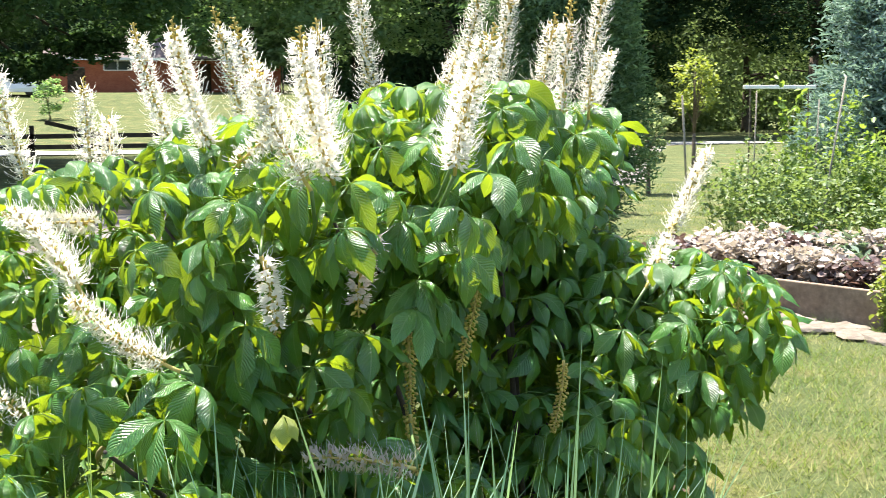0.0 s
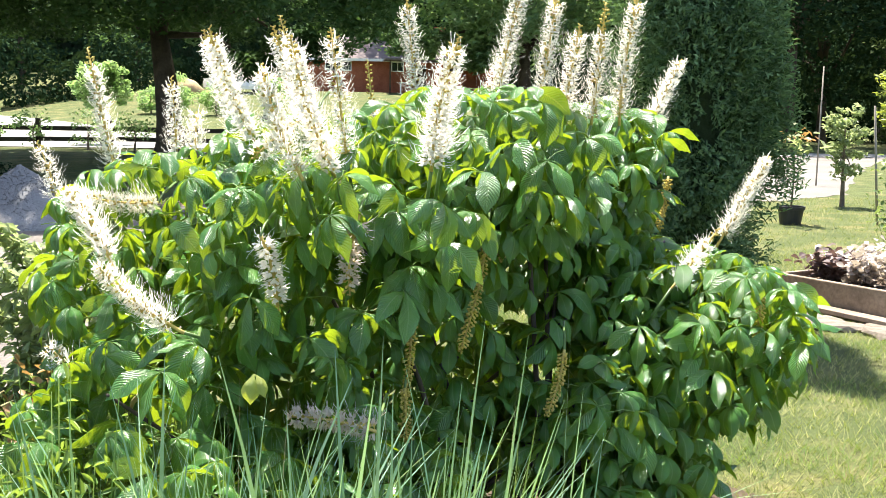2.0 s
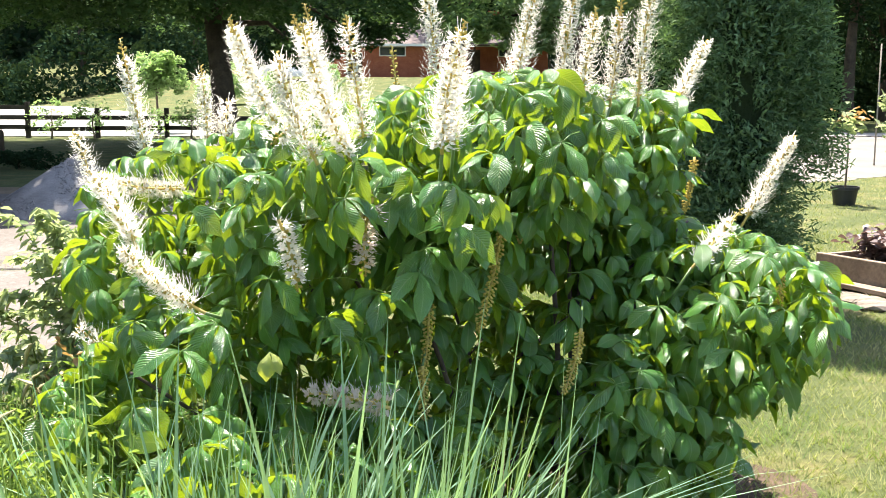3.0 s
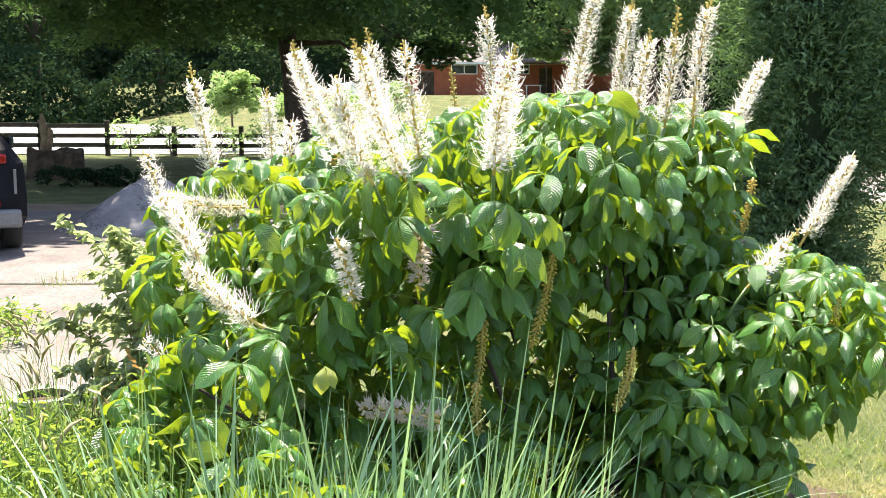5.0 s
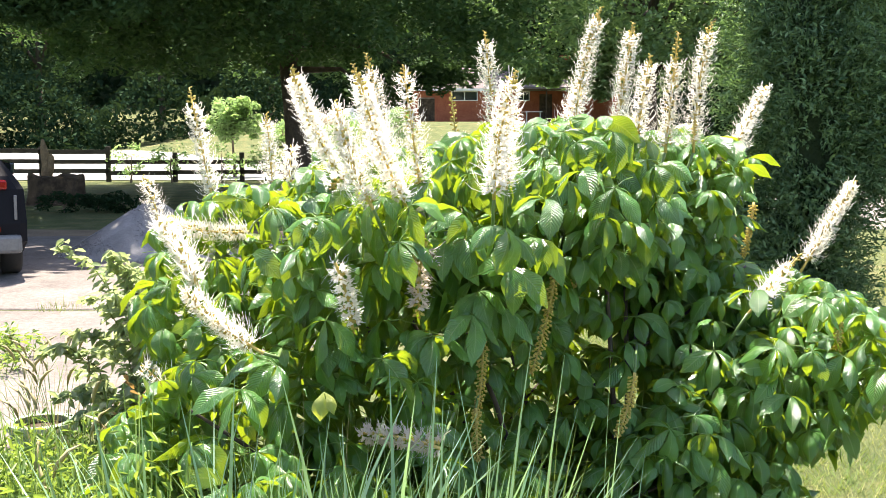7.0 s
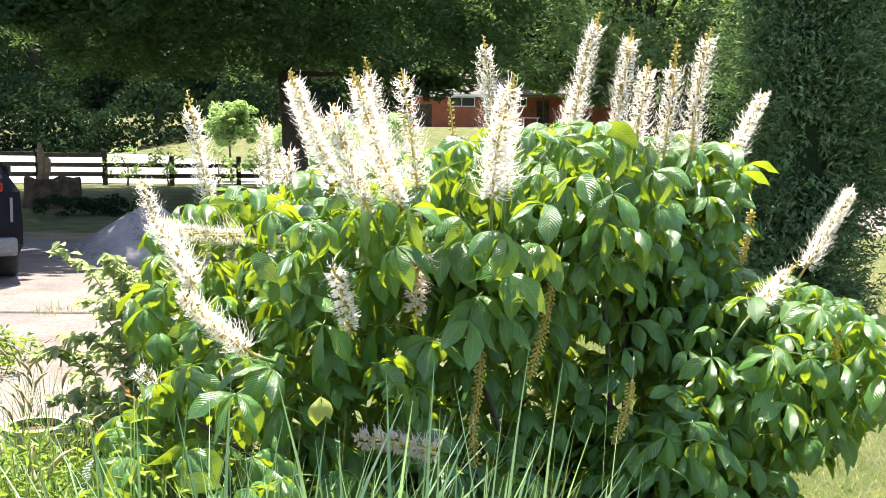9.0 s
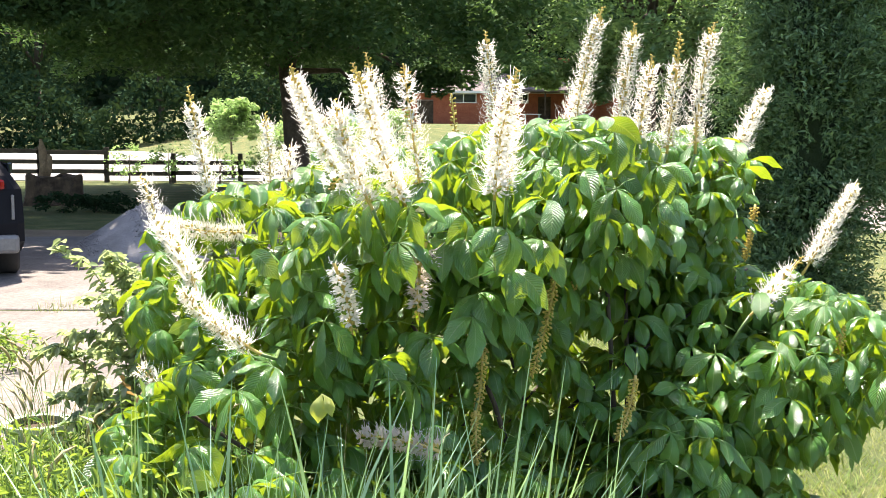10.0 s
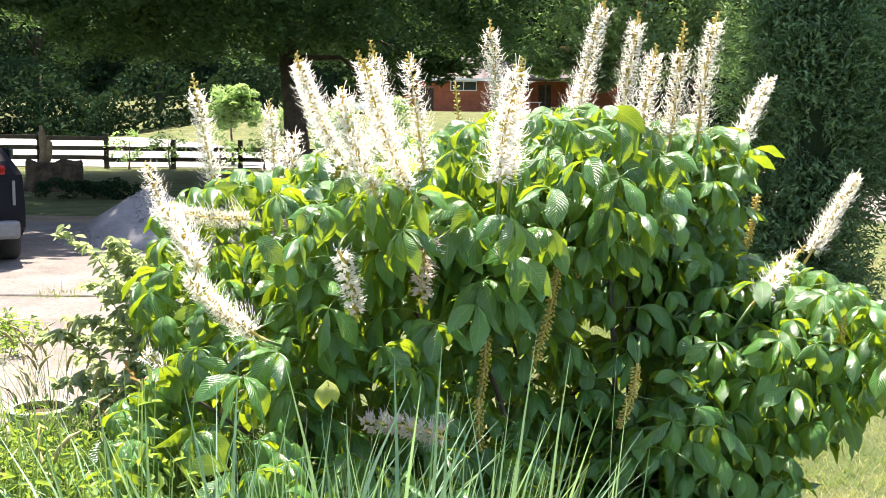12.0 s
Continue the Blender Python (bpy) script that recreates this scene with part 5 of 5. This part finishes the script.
torn = part("torn_leaf", g.mesh("torn_leaf", M_TORNLEAF), None, shrub, "yellowed insect-bitten leaf")
torn.location, torn.scale = (-0.31, 2.66, 0.94), (0.5, 0.5, 0.5)
part("inner_leaves", rest.mesh("inner_leaves", M_LEAF), None, shrub)["kind"] = "stuff"
for i in range(17):
    c, r = LOBES[i % len(LOBES)]
    b = Vector((0.2 + rl.uniform(-0.45, 0.45), 3.7 + rl.uniform(-0.25, 0.25), -0.05))
    e = Vector((c[0] + rl.uniform(-0.6, 0.6) * r[0], c[1] + rl.uniform(-0.6, 0.6) * r[1], c[2] + 0.6 * r[2]))
    mid = b.lerp(e, 0.5) + Vector((0, 0, 0.1))
    part("branch", mesh_of("branch", *tube_arrays([b, mid, e], [0.012, 0.008, 0.004], 6), M_DARKBARK), None, shrub)


# ---- flower spikes ----
def curve_points(a, b, sag, n=12):
    a, b = Vector(a), Vector(b)
    side = (b - a).cross(Vector((0, 1, 0)))
    side = side.normalized() if side.length > 1e-6 else Vector((1, 0, 0))
    return [a.lerp(b, i / n) + side * sag * 4 * (i / n) * (1 - i / n) for i in range(n + 1)]


def spike(base, tip, sag=0.0, full=1.0, buds=0.18, width=0.041, bare=0.12, spent=False, faded=False):
    """A raceme: stalk, white long-stamened flowers over most of it, golden buds at the tip; spent ones keep only stubs."""
    if tip[2] > base[2] + 0.1 and base[2] > 1.3 and not spent:
        base, bare = Vector(base) + (Vector(base) - Vector(tip)).normalized() * 0.045, 0.04
    pts = curve_points(base, tip, sag)
    if tip[2] > base[2] + 0.1 and not spent:
        foot = Vector(base) + (Vector((0.02, 0.16, -0.02)) if base[1] < 3.1 and base[2] < 1.3 else Vector((0.1 * (0.2 - base[0]), 0.26 if base[1] < 3.4 else 0.06, -0.15)))
        knee = foot.lerp(Vector(base), 0.6) - (Vector(tip) - Vector(base)).normalized() * 0.025
        part("flower_stem", mesh_of("flower_stem", *tube_arrays([foot, knee, Vector(base)], [0.005, 0.005, 0.0048], 5), M_PETIOLE), None, shrub)
    elif base[2] < 1.3 or tip[2] < base[2]:
        bare = 0.02
        foot = Vector(base) + Vector((0.03, 0.16, 0.05))
        part("flower_stem", mesh_of("flower_stem", *tube_arrays([foot, Vector(base) + Vector((0.008, 0.04, 0.025)), Vector(base)], [0.0035, 0.0035, 0.004], 5), M_PETIOLE), None, shrub)
    length = (Vector(tip) - Vector(base)).length
    root = part("spent_spike" if spent else "flower_spike", mesh_of("stalk", *tube_arrays(pts, [0.0048 - 0.0028 * i / 12 for i in range(13)], 5), M_RACHIS), None, shrub)
    fl, pe, bu = Gather(), Gather(), Gather()

    def at(s):
        f = min(11.999, max(0.0, s * 12))
        i = int(f)
        return pts[i].lerp(pts[i + 1], f - i), (pts[i + 1] - pts[i]).normalized()

    turns = 0.0
    count = int(length * (225 if not spent else 420) * full)
    for k in range(count):
        s = bare + (1 - bare) * (k + 0.5) / count
        p, d = at(s)
        a = d.orthogonal().normalized()
        b = d.cross(a)
        turns += 2.39996 + rl.uniform(-0.2, 0.2)
        out = (a * math.cos(turns) + b * math.sin(turns)).normalized()
        bud = s > 1 - buds or (not spent and rl.random() < 0.55)
        ped = (0.015 if spent else 0.012) * rl.uniform(0.7, 1.3) * (0.55 if s > 0.93 else 1)
        q = p + (out + d * 0.5).normalized() * ped
        if spent or bud:
            w = 0.0048 if spent else 0.0052 * (0.6 if s > 0.93 else 1)
            v, f = tube_arrays([p, p.lerp(q, 0.6), q, q + (q - p) * (0.2 if spent else 0.5)], [0.0010, 0.0016, w, 0.0008], 4)
            bu.add(v, f)
            if spent or s > 1 - buds * 0.6:
                continue
        # creamy petals round the throat
        for j in range(4):
            aa = j * 1.57 + turns
            t = d.cross(out)
            w = (t * math.cos(aa) + d * math.sin(aa)) * 0.0085
            e = q + out * 0.018 + w
            pe.add([q, q + out * 0.009 + w * 0.9 + t * 0.0052, e, q + out * 0.009 + w * 0.9 - t * 0.0052], [(0, 1, 2, 3)])
        # long white stamens that curl up at their ends
        for j in range(6):
            aim = (out * rl.uniform(0.8, 1.2) + d * rl.uniform(-0.25, 0.55) + Vector((rl.gauss(0, 0.33), rl.gauss(0, 0.33), rl.gauss(0, 0.33)))).normalized()
            ln = width * rl.uniform(0.4, 1.2) * (1.2 - 0.62 * s)
            curl = (d * rl.uniform(0.0, 0.6) + Vector((rl.gauss(0, 0.22), rl.gauss(0, 0.22), rl.uniform(0.0, 0.85)))) * ln
            m1, m2, m3 = q + aim * ln * 0.45, q + aim * ln * 0.82 + curl * 0.18, q + aim * ln * 1.02 + curl * 0.55
            t = aim.cross(d)
            t = t.normalized() * 0.00075 if t.length > 1e-4 else a * 0.00075
            fl.add([q - t, q + t, m1 + t, m1 - t, m2 + t, m2 - t, m3 + t * 1.2, m3 - t * 1.2], [(0, 1, 2, 3), (3, 2, 4, 5), (5, 4, 6, 7)])
    if fl.v:
        part("stamen_fringe", fl.mesh("stamen_fringe", M_FADED if faded else M_FILAMENT), None, root, "withered tan stamens" if faded else "long white stamens")["kind"] = "stuff"
        part("corolla_fringe", pe.mesh("corolla_fringe", M_FADED if faded else M_PETAL), None, root, "cream petals")["kind"] = "stuff"
    if bu.v:
        part("stub_fringe" if spent else "bud_tip", bu.mesh("bud_tip", M_SPENT if spent else M_BUD), None, root, "dry ochre stubs" if spent else "golden unopened buds")["kind"] = "stuff"
    return root


# upright spikes over the crown of the shrub
spike((-0.84, 3.92, 1.36), (-0.94, 4.06, 1.72), 0.0, 0.9, 0.32)
spike((-0.66, 4.15, 1.33), (-0.67, 4.08, 1.63))
spike((-0.60, 4.15, 1.40), (-0.60, 4.2, 1.51), 0, 0.9, 0.1)
spike((-0.42, 3.95, 1.42), (-0.53, 3.78, 1.77), 0.01, 1.1)
spike((-0.37, 3.47, 1.47), (-0.46, 3.24, 1.74), 0.01, 1.1)
spike((-0.20, 3.55, 1.46), (-0.30, 3.40, 1.76), 0.0, 1.1, 0.22)
spike((-0.21, 3.90, 1.46), (-0.30, 3.91, 1.83), 0.0, 1.0, 0.28)
spike((-0.10, 3.20, 1.44), (-0.14, 3.14, 1.74), 0.0, 0.9, 0.16)
spike((-0.14, 3.00, 1.40), (-0.235, 2.82, 1.70), 0.012, 1.2)
spike((-0.22, 2.90, 1.40), (-0.31, 2.98, 1.64), 0.012, 1.2)
spike((-0.17, 3.05, 1.53), (-0.34, 3.12, 1.40), -0.01, 1.1)
spike((0.02, 4.06, 1.43), (-0.01, 4.06, 1.70), 0.0, 0.8, 0.85)
spike((0.14, 3.75, 1.52), (0.10, 3.78, 1.89), 0.0, 1.1)
spike((0.105, 2.82, 1.43), (0.145, 2.70, 1.70), 0.012, 1.2)
spike((0.14, 2.95, 1.45), (0.155, 2.88, 1.62), 0.012, 1.1)
spike((0.39, 3.70, 1.56), (0.46, 3.62, 1.95), 0.012, 1.2)
spike((0.36, 3.80, 1.56), (0.42, 3.80, 1.71), 0.0, 1.0)
spike((0.54, 3.80, 1.56), (0.59, 3.80, 1.92), 0.0, 1.1)
spike((0.56, 3.52, 1.53), (0.59, 3.46, 1.79), 0.0, 1.1)
spike((0.67, 3.60, 1.54), (0.70, 3.60, 1.87), 0.0, 1.0, 0.45)
spike((0.76, 3.60, 1.54), (0.80, 3.58, 1.90), 0.012, 1.1)
spike((1.05, 4.27, 1.50), (1.19, 4.37, 1.74), 0.0, 1.1, 0.12)
# the side and front ones
spike((1.22, 3.98, 1.07), (1.43, 4.06, 1.39), 0.0, 1.2, 0.1)
spike((0.93, 3.56, 0.99), (1.18, 3.85, 1.15), 0.0, 0.55, 0.42, 0.036)
spike((-1.03, 3.98, 1.20), (-1.08, 3.93, 1.41), -0.01, 0.8, 0.2)
spike((-0.64, 3.53, 1.25), (-0.86, 3.38, 1.29), 0.012, 1.1, 0.1)
spike((-0.67, 2.98, 1.13), (-0.81, 3.10, 1.32), -0.01, 1.2, 0.1)
spike((-0.49, 2.88, 0.99), (-0.71, 2.95, 1.15), 0.012, 1.3, 0.12)
spike((-0.31, 2.93, 1.22), (-0.27, 3.02, 1.02), 0.008, 1.0, 0.3, 0.032)
spike((-0.07, 2.88, 1.28), (-0.09, 2.96, 1.07), -0.012, 0.9, 0.25, 0.034, faded=True)
spike((-0.03, 2.70, 0.79), (-0.24, 2.84, 0.79), -0.01, 0.9, 0.05, 0.033, 0.02, faded=True)
spike((-0.78, 3.10, 0.83), (-0.87, 3.12, 0.91), 0.0, 0.9, 0.1)
# spent ones hanging in the shade
spike((0.08, 3.18, 0.99), (0.06, 3.10, 0.76), 0.008, spent=True, bare=0.02)
spike((0.06, 3.08, 0.80), (0.065, 3.05, 0.66), 0.0, spent=True, bare=0.02)
spike((0.29, 3.20, 1.20), (0.22, 3.20, 0.87), 0.01, spent=True, bare=0.02)
spike((0.52, 3.22, 0.87), (0.46, 3.15, 0.70), 0.008, spent=True, bare=0.02)
spike((1.13, 4.28, 1.30), (1.08, 4.22, 1.10), 0.004, spent=True, bare=0.02)
spike((1.06, 4.25, 1.22), (1.03, 4.22, 1.12), 0.004, spent=True, bare=0.02)
spike((0.41, 3.48, 1.18), (0.36, 3.48, 1.08), 0.004, spent=True, bare=0.02)
spike((1.18, 3.45, 0.99), (1.16, 3.43, 0.86), 0.004, spent=True, bare=0.02)

# ---- overhead cable by the road ----
cb = part("cable", mesh_of("cable", *tube_arrays([(-30 + 8 * i, 56, 6.2 + 0.1 * i + 0.02 * (i - 5) ** 2) for i in range(12)], [0.012] * 12, 5), M_FENCE), None)
tagged(cb, "thin dark overhead line along the road", "cable")
